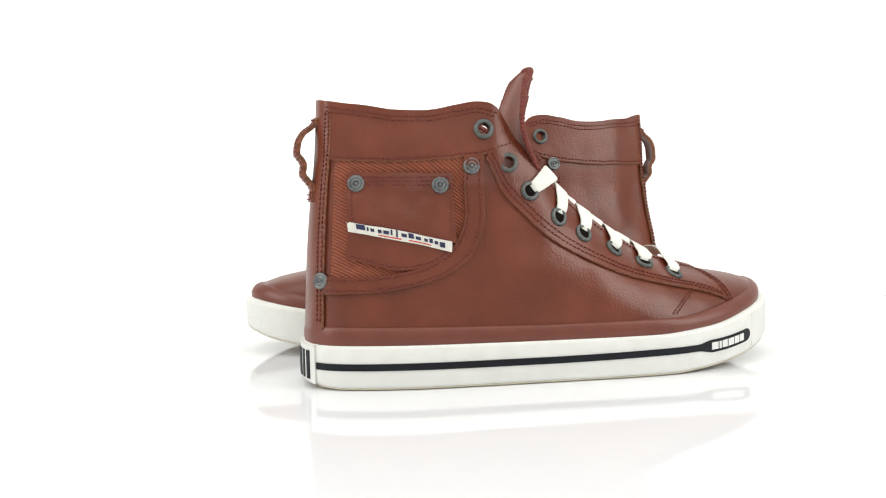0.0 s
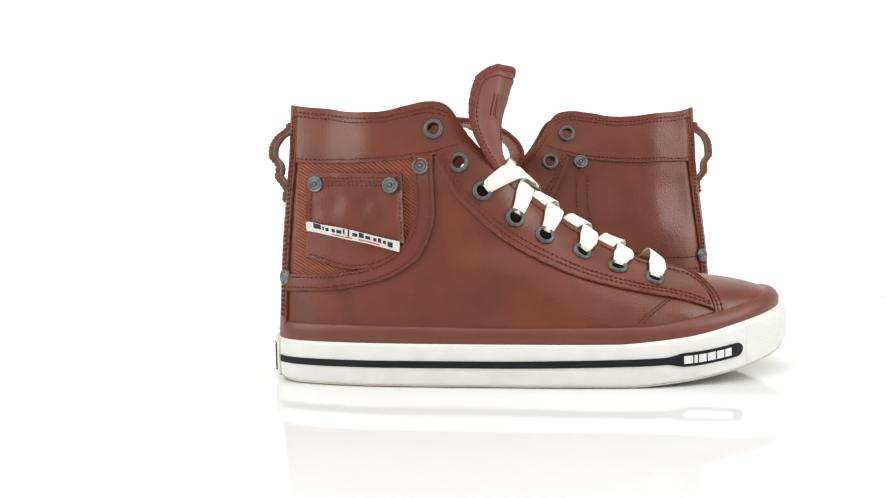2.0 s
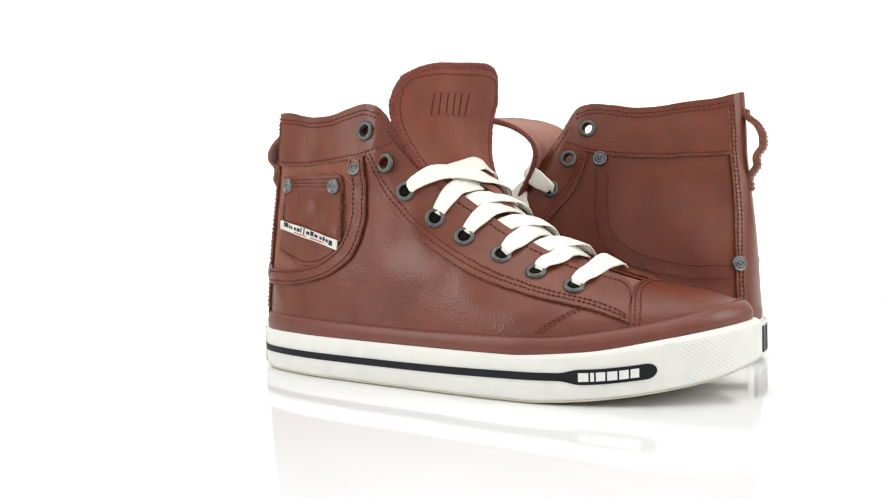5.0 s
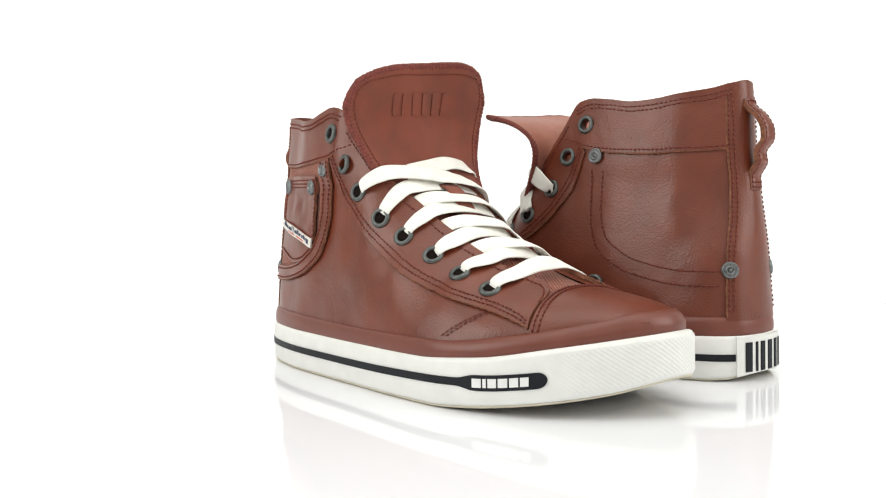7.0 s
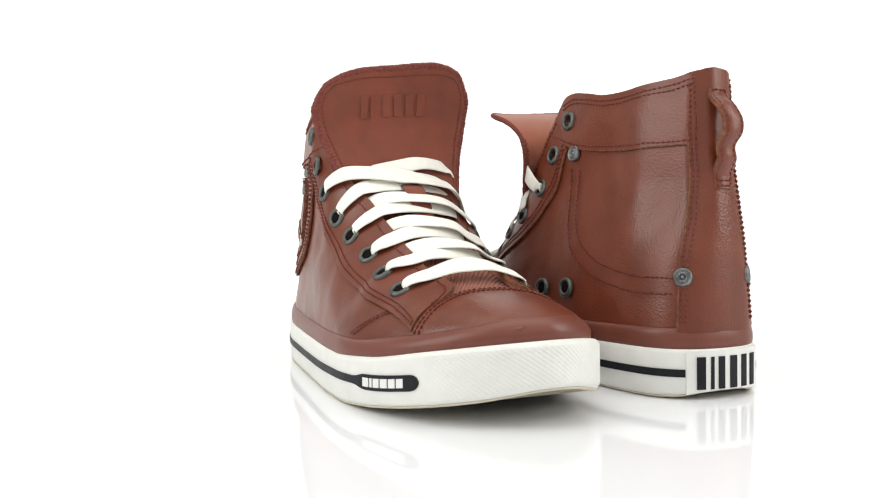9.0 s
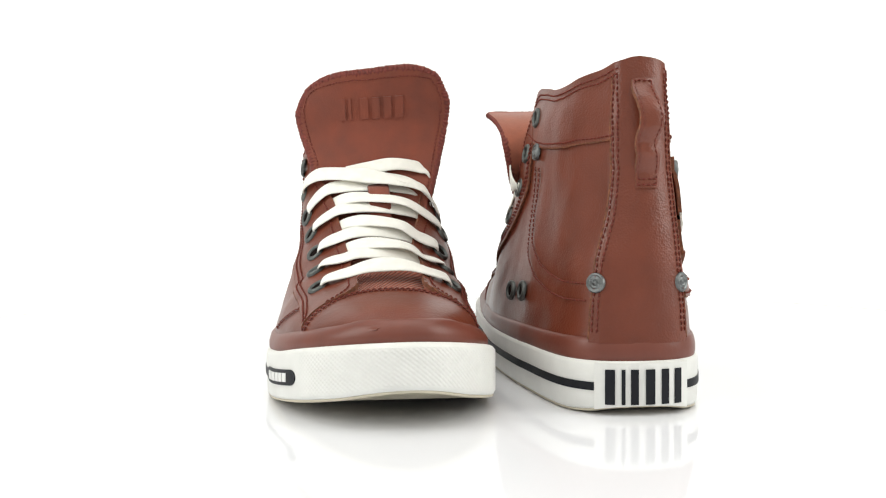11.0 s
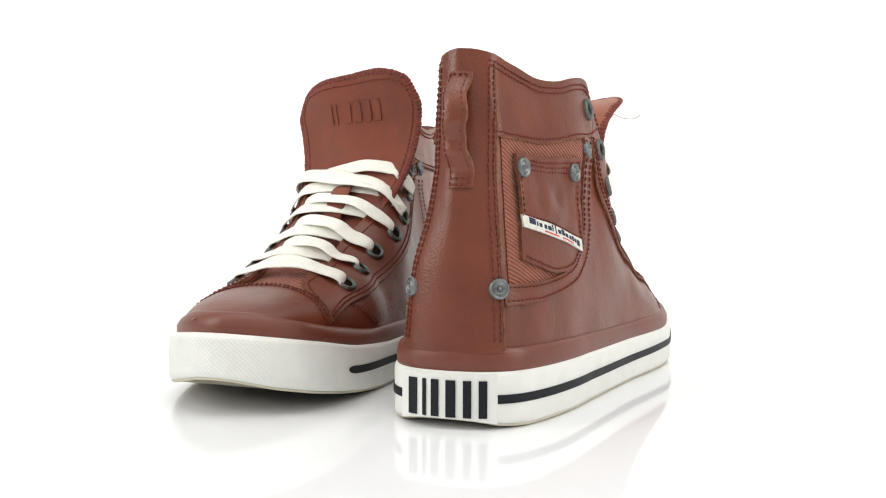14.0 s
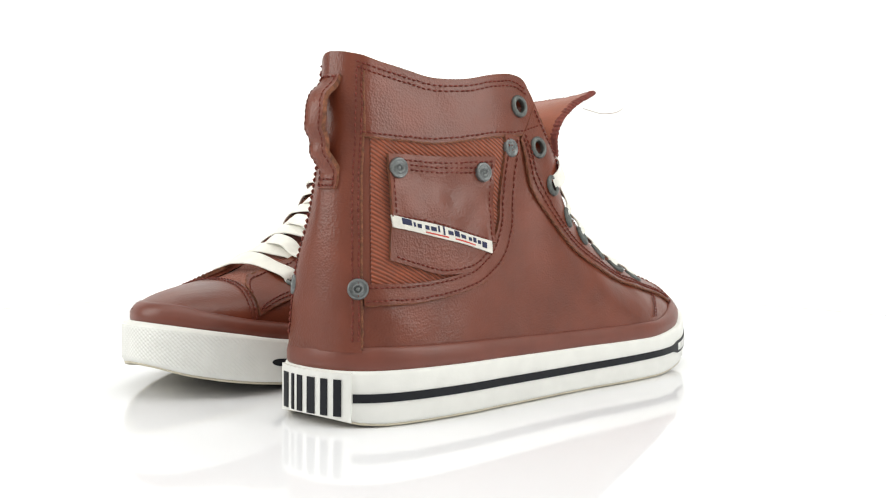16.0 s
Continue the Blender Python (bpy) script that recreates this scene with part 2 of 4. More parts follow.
EYELETS = [(0.1003, 0.1416), (0.1139, 0.1229), (0.1262, 0.1067), (0.1436, 0.0917), (0.1602, 0.0812), (0.1807, 0.0710), (0.2012, 0.0620), (0.2215, 0.0548)]


def base_half(u):
    k = max(0.0, min(1.0, (u - 0.19) / 0.075))
    return max(0.0, (sole_in(u) - sole_out(u)) / 2 - 0.003 - 0.0062 * k * k * (3 - 2 * k))


class Form:
    """The upper's surface. s runs round the side from the middle of the heel: minus on the outer side, plus on the inner."""

    def s_of(self, side, u, w):
        ub = heel_line(w)
        x = (u - ub) / (1 - ub / 0.06) if u < 0.06 else u
        x = max(0.0, x)
        return side * (x + math.sqrt(x * x + 0.08 * x)) / 2

    def point(self, s, w):
        side = -1 if s < 0 else 1
        x = s * s / (abs(s) + 0.02)
        ub = heel_line(w)
        u = x + ub * max(0.0, 1 - x / 0.06)
        wb = band_top(u) - 0.004
        t = max(0.0, min(1.0, (w - wb) / 0.082))
        k = t * max(0.0, min(1.0, (0.16 - x) / 0.05))
        half = base_half(x + 0.0018 * max(0.0, 1 - x / 0.05)) * (1 - k) + shaft_half(x) * k
        half *= 1 - 0.13 * max(0.0, min(1.0, (w - 0.118) / 0.034))
        deep = 0.012 + 0.007 * t
        if x < deep:
            half = min(half, (base_half(deep + 0.0018) * (1 - t) + shaft_half(deep) * t) * math.sqrt(max(0.0, 1 - (1 - x / deep) ** 2)))
        tm = t
        if u > 0.17:
            tm = max(t, min(1.0, (u - 0.17) / 0.04) * max(0.0, min(1.0, (w - wb) / (toe_ridge(u) - wb))))
        mid = (sole_in(u) + sole_out(u)) / 2 * (1 - tm) + shaft_mid(u) * tm
        f = max(0.0, min(1.0, (ridge(u) - w) / max(1e-4, ridge(u) - wb)))
        half *= max(1e-6, 1 - (1 - f) ** 2) ** fullness(u)
        if u > 0.19:
            g = max(0.0, min(1.0, (toe_ridge(u) - w) / max(1e-4, toe_ridge(u) - wb)))
            half = max(half, base_half(u) * max(1e-6, 1 - (1 - g) ** 2) ** toe_full(u))
        fold = noise.noise(Vector((u * 34, w * 34, side * 3.0))) * 0.0009 + noise.noise(Vector((u * 80 + w * 60, w * 90, side * 7.0))) * 0.00035
        return np.array([u, mid + side * (half + fold * min(1.0, abs(s) / 0.03)), w])

    def normal(self, s, w):
        e = 6e-4
        d = np.cross(self.point(s, w + e) - self.point(s, w - e), self.point(s + e, w) - self.point(s - e, w))
        return d / (np.linalg.norm(d) + 1e-15)

    def at(self, side, u, w, off=0.0):
        """Point and outward normal at a place of the side view."""
        s = self.s_of(side, u, w)
        n = self.normal(s, w)
        return self.point(s, w) + n * off, n

    def at_s(self, s, w, off=0.0):
        n = self.normal(s, w)
        return self.point(s, w) + n * off, n

    def dome(self, u, a, off=0.0):
        """Point over the toe: a from 0 (outer foot) to pi (inner foot)."""
        def raw(u, a):
            wb = band_top(u) - 0.004
            c = math.cos(a)
            return np.array([u, (sole_in(u) + sole_out(u)) / 2 * (1 - math.sin(a)) + shaft_mid(u) * math.sin(a)
                             - base_half(u) * math.copysign(abs(c) ** (2 * toe_full(u)), c), wb + (toe_ridge(u) - wb) * math.sin(a)])
        e = 1e-3
        d = np.cross(raw(min(u + e, 0.2968), a) - raw(u - e, a), raw(u, a + e) - raw(u, a - e))
        d /= np.linalg.norm(d) + 1e-15
        return raw(u, a) + d * off, d

    def between(self, side, low, high, n, m, off, ends=None):
        """A grid on one side between two lines of the side view."""
        a, b = path(low, n), path(high, n)
        return [[self.at(side, *(a[i] * (1 - k / (m - 1)) + b[i] * (k / (m - 1))), off) for k in range(m)] for i in range(n)]

    def line(self, side, pts, n, off):
        got = [self.at(side, u, w, off) for u, w in path(pts, n)]
        return [g[0] for g in got], [g[1] for g in got]


def oriented(rows, side):
    """Rows wound so that the sheet faces outwards."""
    return rows if side > 0 else [list(reversed(r)) for r in rows]


def outline(n):
    """The sole's outline, from the heel along the outer side to the toe and back: points and outward normals."""
    us = 0.305 * (1 - np.cos(np.linspace(0, math.pi, n))) / 2
    loop = [(u, sole_out(u)) for u in us] + [(u, sole_in(u)) for u in us[-2:0:-1]]
    p = path(loop + [loop[0]], 2 * n)[:-1]
    for _ in range(2):
        p = (np.roll(p, 1, 0) + 2 * p + np.roll(p, -1, 0)) / 4
    t = np.roll(p, -1, 0) - np.roll(p, 1, 0)
    t /= np.linalg.norm(t, axis=1)[:, None]
    nor = np.stack([-t[:, 1], t[:, 0]], 1) * -1
    if np.mean(np.sum(nor * (p - p.mean(0)), 1)) < 0:
        nor = -nor
    return p, nor


LOOP, LOOP_N = outline(110)


def swept(profile, name, mat, parent, label="", caps=True):
    """A band round the sole; profile(u) gives (outward offset, height) pairs from low to high."""
    verts, faces = [], []
    k = len(profile(0.1))
    n = len(LOOP)
    for (x, y), (a, b) in zip(LOOP, LOOP_N):
        for o, z in profile(x):
            verts.append((x + a * o, y + b * o, z))
    for i in range(n):
        j = (i + 1) % n
        for q in range(k - 1):
            faces.append((i * k + q, j * k + q, j * k + q + 1, i * k + q + 1)[::-1])
    if caps:
        for row, flip in ((0, False), (k - 1, True)):
            half = n // 2
            for i in range(half):
                a, b, c, d = i, i + 1, (n - i - 1) % n, (n - i) % n
                f = [x * k + row for x in (a, b, c, d)]
                f = list(dict.fromkeys(f))
                if len(f) > 2:
                    faces.append(tuple(f if flip else f[::-1]))
    return part(name, verts, faces, mat, parent, label)


ARC = np.concatenate([[0], np.cumsum(np.linalg.norm(np.diff(np.vstack([LOOP, LOOP[:1]]), axis=0), axis=1))])


def round_sole(arc):
    """Place and outward normal on the outline, arc metres from the heel's middle: plus on the outer side, minus on the inner."""
    x = arc % ARC[-1]
    p = np.vstack([LOOP, LOOP[:1]])
    q = np.vstack([LOOP_N, LOOP_N[:1]])
    return (np.array([np.interp(x, ARC, p[:, k]) for k in (0, 1)]), np.array([np.interp(x, ARC, q[:, k]) for k in (0, 1)]))


def arc_of(side, u):
    i = int(np.argmin((LOOP[:, 0] - u) ** 2 + (LOOP[:, 1] - (sole_out(u) if side < 0 else sole_in(u))) ** 2))
    return ARC[i] if side < 0 else ARC[i] - ARC[-1]


def wall_band(arcs, low, high, off, thick, name, mat, parent, label="", rows=4):
    """A raised strip on the rubber's wall; low and high give heights from (arc, u)."""
    grid = []
    for a in arcs:
        p, n = round_sole(a)
        z0, z1 = low(a, p[0]), high(a, p[0])
        n3 = np.array([n[0], n[1], 0])
        grid.append([(np.array([p[0], p[1], z0 + (z1 - z0) * k / (rows - 1)]) + n3 * off, n3) for k in range(rows)])
    if arcs[-1] < arcs[0]:
        grid = grid[::-1]
    return slab([list(reversed(r)) for r in grid], thick, name, mat, parent, label)


def bumper(sole):
    """The toe's rubber wall, moulded with rows of small diamonds that fade out at its ends."""
    a0, a1 = arc_of(-1, 0.2695), arc_of(1, 0.257) + ARC[-1]
    grid = []
    for a in np.linspace(a0, a1, 420):
        p, n = round_sole(a)
        z0, z1 = sole_low(p[0]) + 0.0030, rubber_top(p[0]) - 0.0016
        n3 = np.array([n[0], n[1], 0])
        fade = min(1.0, (a - a0) / 0.012, (a1 - a) / 0.012)
        row = []
        for k in range(58):
            z = z0 + (z1 - z0) * k / 57
            h = (0.5 + 0.5 * math.cos(2 * math.pi * a / 0.0026) * math.cos(2 * math.pi * (z - sole_low(p[0])) / 0.0021)) * fade * min(1.0, k / 4, (57 - k) / 4)
            row.append((np.array([p[0], p[1], z]) + n3 * (0.0004 + 0.00042 * h), n3))
        grid.append(list(reversed(row)))
    return slab(grid, 0.0008, "toe_bumper", RUBBER, sole, "white rubber toe bumper moulded with fine diamonds")


def rubber_wall(u):
    lo, hi = sole_low(u), rubber_top(u)
    return [(-0.012, lo + 0.0012), (-0.003, lo + 0.0012), (-0.0004, lo + 0.0015), (0.0, lo + 0.0028), (0.0003, lo + 0.35 * (hi - lo)), (0.0003, lo + 0.7 * (hi - lo)),
            (0.0002, hi - 0.0022), (-0.0004, hi - 0.0007), (-0.0016, hi), (-0.006, hi + 0.0002)]


def brown_wall(u):
    lo, hi = rubber_top(u), band_top(u)
    d = hi - lo
    e = 0.0024 * max(0.0, min(1.0, (u - 0.20) / 0.06))
    return [(-0.004 - e, lo - 0.002), (-0.0012 - e, lo - 0.0006), (-0.0008 - e, lo + 0.15 * d), (-0.0008 - e, lo + 0.45 * d), (-0.0014 - 1.5 * e, lo + 0.75 * d),
            (-0.0020 - 2 * e, lo + 0.92 * d), (-0.0030 - 2.4 * e, lo + d), (-0.0070 - 2.4 * e, lo + d - 0.0006)]


RIVET = turned([(0.0, 0.0015), (0.0009, 0.0014), (0.0012, 0.0007), (0.0016, 0.0006), (0.0019, 0.0017), (0.0023, 0.0017), (0.0026, 0.0009), (0.0035, 0.0008), (0.0038, 0.0015), (0.0043, 0.0014), (0.0047, 0.0008), (0.0048, -0.0006)])
RING = turned([(0.0033, -0.0016), (0.0033, 0.0004), (0.0036, 0.0011), (0.0043, 0.0013), (0.0052, 0.0010), (0.0057, 0.0003), (0.0057, -0.0008)])
HOLE_DISC = turned([(0.0, 0.0001), (0.0034, 0.0001), (0.0036, -0.0004)])


def rivet(form, side, u, w, shoe):
    p, n = form.at(side, u, w, 0.0014)
    return placed("rivet", RIVET, METAL, shoe, frame_at(p, n), "antique nickel rivet with a ringed cap")


def eyelet(form, side, u, w, shoe, free=False):
    p, n = form.at(side, u, w, 0.0020)
    ring = placed("eyelet", RING, DARKMETAL, shoe, frame_at(p, n), "dark nickel eyelet ring")
    if not free:
        # a near-black disc stands in for the shade down an uncut eyelet
        placed("hole", HOLE_DISC, HOLE_SHADE, ring, Matrix())


def pierce(form, side, places, sheets):
    """Cut round holes through the sheets of leather and lining, where no lace fills the eyelet."""
    bm = bmesh.new()
    for u, w in places:
        p, n = form.at(side, u, w, -0.001)
        bmesh.ops.create_cone(bm, cap_ends=True, segments=28, radius1=0.0034, radius2=0.0034, depth=0.016, matrix=frame_at(p, n))
    me = bpy.data.meshes.new("punch")
    bm.to_mesh(me)
    bm.free()
    punch = new("punch", me)
    for ob in sheets:
        bm = bmesh.new()
        bm.from_mesh(ob.data)
        bmesh.ops.remove_doubles(bm, verts=bm.verts, dist=1e-6)
        bmesh.ops.recalc_face_normals(bm, faces=bm.faces)
        bm.to_mesh(ob.data)
        bm.free()
        cut = ob.modifiers.new("cut", "BOOLEAN")
        cut.operation, cut.solver, cut.object = "DIFFERENCE", "EXACT", punch
    bpy.context.view_layer.update()
    graph = bpy.context.evaluated_depsgraph_get()
    for ob in sheets:
        me = bpy.data.meshes.new_from_object(ob.evaluated_get(graph))
        ob.modifiers.clear()
        ob.data = me
        me.polygons.foreach_set("use_smooth", [True] * len(me.polygons))
        me.set_sharp_from_angle(angle=math.radians(42))
    bpy.data.objects.remove(punch)


def tongue_part(shoe, spine, widths, bend, yaw, roll, cloth):
    """The padded tongue: a curved sheet along spine, edged with an overlock seam."""
    n, m = 40, 17
    c = path(spine, n)
    wide = [np.interp(i / (n - 1), [k / (len(widths) - 1) for k in range(len(widths))], widths) for i in range(n)]
    t = np.gradient(c, axis=0)
    t /= np.linalg.norm(t, axis=1)[:, None]
    rows = []
    for i in range(n):
        face = np.array([t[i][1], -t[i][0]])
        if face[0] < 0 and face[1] < 0:
            face = -face
        k = i / (n - 1)
        crown = 1.0
        row = []
        for j in range(m):
            x = (j / (m - 1)) * 2 - 1
            # the top corners are rounded
            cut = 0.0
            top = max(0.0, (k - 0.72) / 0.28)
            cut = 0.0075 * abs(x) ** 4 * top
            pinch = 1 - 0.16 * top ** 3
            mid = -0.0035 - 0.0070 * k
            drop = bend[0] * (1 - k) + bend[1] * k
            p2 = c[i] - t[i] * cut - face * drop * x * x + np.array([yaw * max(0.0, (k - 0.45) / 0.55) * x, 0])
            ripple = 0.0014 * math.sin(5 * x + 11 * k) * k + 0.0008 * math.sin(13 * x - 6 * k) * k * (1 - k)
            row.append(np.array([p2[0] + ripple, mid + x * pinch * wide[i] / 2, p2[1] + roll * x * k * k]))
        rows.append(row)
    pts = np.array(rows)
    du, dv = np.gradient(pts, axis=0), np.gradient(pts, axis=1)
    nor = np.cross(dv, du)
    nor /= np.linalg.norm(nor, axis=2)[:, :, None] + 1e-12
    nor *= np.sign(np.mean(nor[n - 6, :, 0]) or 1)
    grid = [[(pts[i, j], nor[i, j]) for j in range(m)] for i in range(n)]
    ob = slab([list(reversed(r)) for r in grid], 0.0030, "tongue", cloth, shoe, "rust twill tongue with an overlocked edge")
    # overlock seam round the free edge
    edge = [(i, 0) for i in range(int(n * 0.45), n)] + [(n - 1, j) for j in range(1, m)] + [(i, m - 1) for i in range(n - 2, int(n * 0.45), -1)]
    turns = 230
    ep = path([pts[i, j] - nor[i, j] * 0.0015 for i, j in edge], turns)
    en = path([nor[i, j] for i, j in edge], turns)
    et = np.gradient(ep, axis=0)
    et /= np.linalg.norm(et, axis=1)[:, None]
    verts, faces = [], []
    for q in range(turns):
        nn = en[q] / np.linalg.norm(en[q])
        s = np.cross(nn, et[q])
        r = 0.0016 + 0.0003 * (q % 2) + random.uniform(-0.00015, 0.0002)
        for a in range(8):
            verts.append(ep[q] + (s * math.cos(a * math.pi / 4) * 1.35 + nn * math.sin(a * math.pi / 4)) * r + et[q] * 0.0006 * math.cos(a * math.pi / 4))
    for q in range(turns - 1):
        for a in range(8):
            faces.append((q * 8 + a, q * 8 + (a + 1) % 8, (q + 1) * 8 + (a + 1) % 8, (q + 1) * 8 + a))
    part("overlock_seam", verts, faces, OVERLOCK, ob, "thick overlocked thread edge", smooth=False)
    low = int(n * 0.45)
    inset = lambda z: ([z[i, 0] * 0.45 + z[i, 1] * 0.55 for i in range(low, n - 2)] + [z[n - 2, j] for j in range(1, m - 1)]
                       + [z[i, m - 1] * 0.45 + z[i, m - 2] * 0.55 for i in range(n - 3, low, -1)])
    stitches([p + k * 0.0002 for p, k in zip(inset(pts), inset(nor))], inset(nor), "stitching", ob, 0.0024, 0.0017, 0.0004)
    # the raised emblem, as plain blocks
    for q in range(6):
        x0 = -0.44 + q * 0.155
        x1 = x0 + (0.04 if q == 1 else 0.105)
        grid = []
        for k in (0.825, 0.865, 0.905):
            row = []
            for x in (x0, (x0 + x1) / 2, x1):
                i, j = k * (n - 1), (x + 1) / 2 * (m - 1)
                i0, j0 = int(i), int(j)
                f, g = i - i0, j - j0
                mix = lambda z: (z[i0, j0] * (1 - f) * (1 - g) + z[i0 + 1, j0] * f * (1 - g) + z[i0, j0 + 1] * (1 - f) * g + z[i0 + 1, j0 + 1] * f * g)
                row.append((mix(pts) + mix(nor) * 0.0008, mix(nor)))
            grid.append(row)
        slab([list(reversed(z)) for z in grid], 0.0014, "mark", TONGUE, ob, "raised block")
    return ob, pts, nor


LEAN_UP = np.array([0.45, 0.0, 0.89])
FACE = np.array([0.62, 0.0, 0.78])


def lace_strip(shoe, knots, normals, width, twist=0.0, seed=0):
    n = 60
    pts, nor = path(knots, n), path(normals, n)
    k = np.linspace(0, 1, n)
    wide = [width * (0.50 + 0.50 * min(1, 5 * x)) * (1 + 0.04 * math.sin(13 * x + seed)) for x in k]
    t = np.gradient(pts, axis=0)
    t /= np.linalg.norm(t, axis=1)[:, None]
    ang = twist * np.sin(np.pi * k) * np.sin(6 * k + seed)
    nor = np.array([m * math.cos(g) + np.cross(tt, m) * math.sin(g) for m, tt, g in zip(nor, t, ang)])
    return ribbon(pts, nor, wide, 0.0012, "lace", LACE, shoe, "flat cream cotton lace")


def over(form, side, u, lift):
    """A place just over the eyestay's free edge."""
    e, n = form.at(side, u, collar_top(u) - 0.0008, 0.0020)
    return e + LEAN_UP * lift, (n + LEAN_UP) / 2


def lacing(form, shoe):
    """Criss-cross lacing: each strand leaves its eyelet, crosses the tongue and dips under the other edge; the inner side's lie on top."""
    u, w = EYELETS[7]
    (a, na), (b, nb) = form.at(-1, u, w, 0.0006), form.at(1, u, w, 0.0006)
    (e1, n1), (e2, n2) = over(form, -1, u + 0.004, 0.0012), over(form, 1, u + 0.004, 0.0012)
    lace_strip(shoe, [a - na * 0.003, a + na * 0.0028 + (e1 - a) * 0.25, e1, e1 * 0.75 + e2 * 0.25 + LEAN_UP * 0.0034, (e1 + e2) / 2 + LEAN_UP * 0.0044,
                      e1 * 0.25 + e2 * 0.75 + LEAN_UP * 0.0034, e2, b + nb * 0.0028 + (e2 - b) * 0.25, b - nb * 0.003],
               [na, na, n1, FACE, FACE, FACE, n2, nb, nb], 0.0108, 0.03, 7)
    for row in range(6, 2, -1):
        for side, lift in ((-1, 0.0006), (1, 0.0030)):
            u, w = EYELETS[row]
            a, na = form.at(side, u, w, 0.0006)
            e1, n1 = over(form, side, u + 0.0050, 0.0012)
            uu = u + 0.0045 if side < 0 else EYELETS[row - 1][0] * 0.50 + u * 0.50 + 0.0040
            far, nf = over(form, -side, uu, 0.0)
            far = far + np.array([0.0, side * 0.0035, 0.0])
            if row == 3 and side > 0:
                far = e1 * 0.22 + far * 0.78
            tuck = far + np.array([-0.002, -side * 0.0080, -0.0070])
            knots = [a - na * 0.003, a + na * 0.0030 + (e1 - a) * 0.28, e1, e1 * 0.80 + far * 0.20 + LEAN_UP * (lift + 0.0022), e1 * 0.52 + far * 0.48 + LEAN_UP * (lift + 0.0030),
                     e1 * 0.24 + far * 0.76 + LEAN_UP * (lift * 0.8 + 0.0022), far, tuck]
            lace_strip(shoe, knots, [na, na, (n1 + FACE) / 2, FACE, FACE, FACE, FACE, nf], 0.0108, 0.03, row + side)
    # the top strands
    u, w = EYELETS[2]
    front = np.array([0.80, 0.0, 0.60])
    a, na = form.at(-1, u, w, 0.0006)
    e1, n1 = over(form, -1, u + 0.0130, 0.0018)
    e2, n2 = over(form, 1, EYELETS[3][0] + 0.0060, 0.0022)
    b, nb = form.at(1, EYELETS[3][0] + 0.001, EYELETS[3][1] + 0.002, 0.0034)
    lace_strip(shoe, [a - na * 0.003, a + na * 0.004 + (e1 - a) * 0.3, e1 + front * 0.001, e1 * 0.72 + e2 * 0.28 + front * 0.0056, (e1 + e2) / 2 + front * 0.0066,
                      e1 * 0.25 + e2 * 0.75 + front * 0.0056, e2 + front * 0.001, b],
               [na, na, n1, front, front, front, n2, nb], 0.0112, 0.06, 1)
    a, na = form.at(1, u, w, 0.0006)
    e2, n2 = over(form, 1, u + 0.0105, 0.0022)
    out = np.array([0.1, 0.99, 0.1])
    lace_strip(shoe, [a - na * 0.003, a + na * 0.005, e2 + out * 0.006 - np.array([0, 0, 0.004]), e2 + front * 0.003, e2 * 0.75 + e1 * 0.25 + front * 0.0062 + np.array([0, 0, 0.0012]),
                      e2 * 0.52 + e1 * 0.48 + front * 0.0052, e2 * 0.30 + e1 * 0.70 + front * 0.0020],
               [na, out, (out + front) / 2, front, front, front, front], 0.0098, 0.06, 4)
    # the keeper on the tongue, over the laces
    pts = path([(0.1500, -0.0060, 0.1110), (0.1580, -0.0055, 0.1080), (0.1660, -0.0050, 0.0998), (0.1712, -0.0050, 0.0925), (0.1710, -0.0050, 0.0868)], 16)
    ribbon(pts, [front] * 16, 0.0125, 0.0012, "lace_keeper", TONGUE, shoe, "twill lace keeper on the tongue")


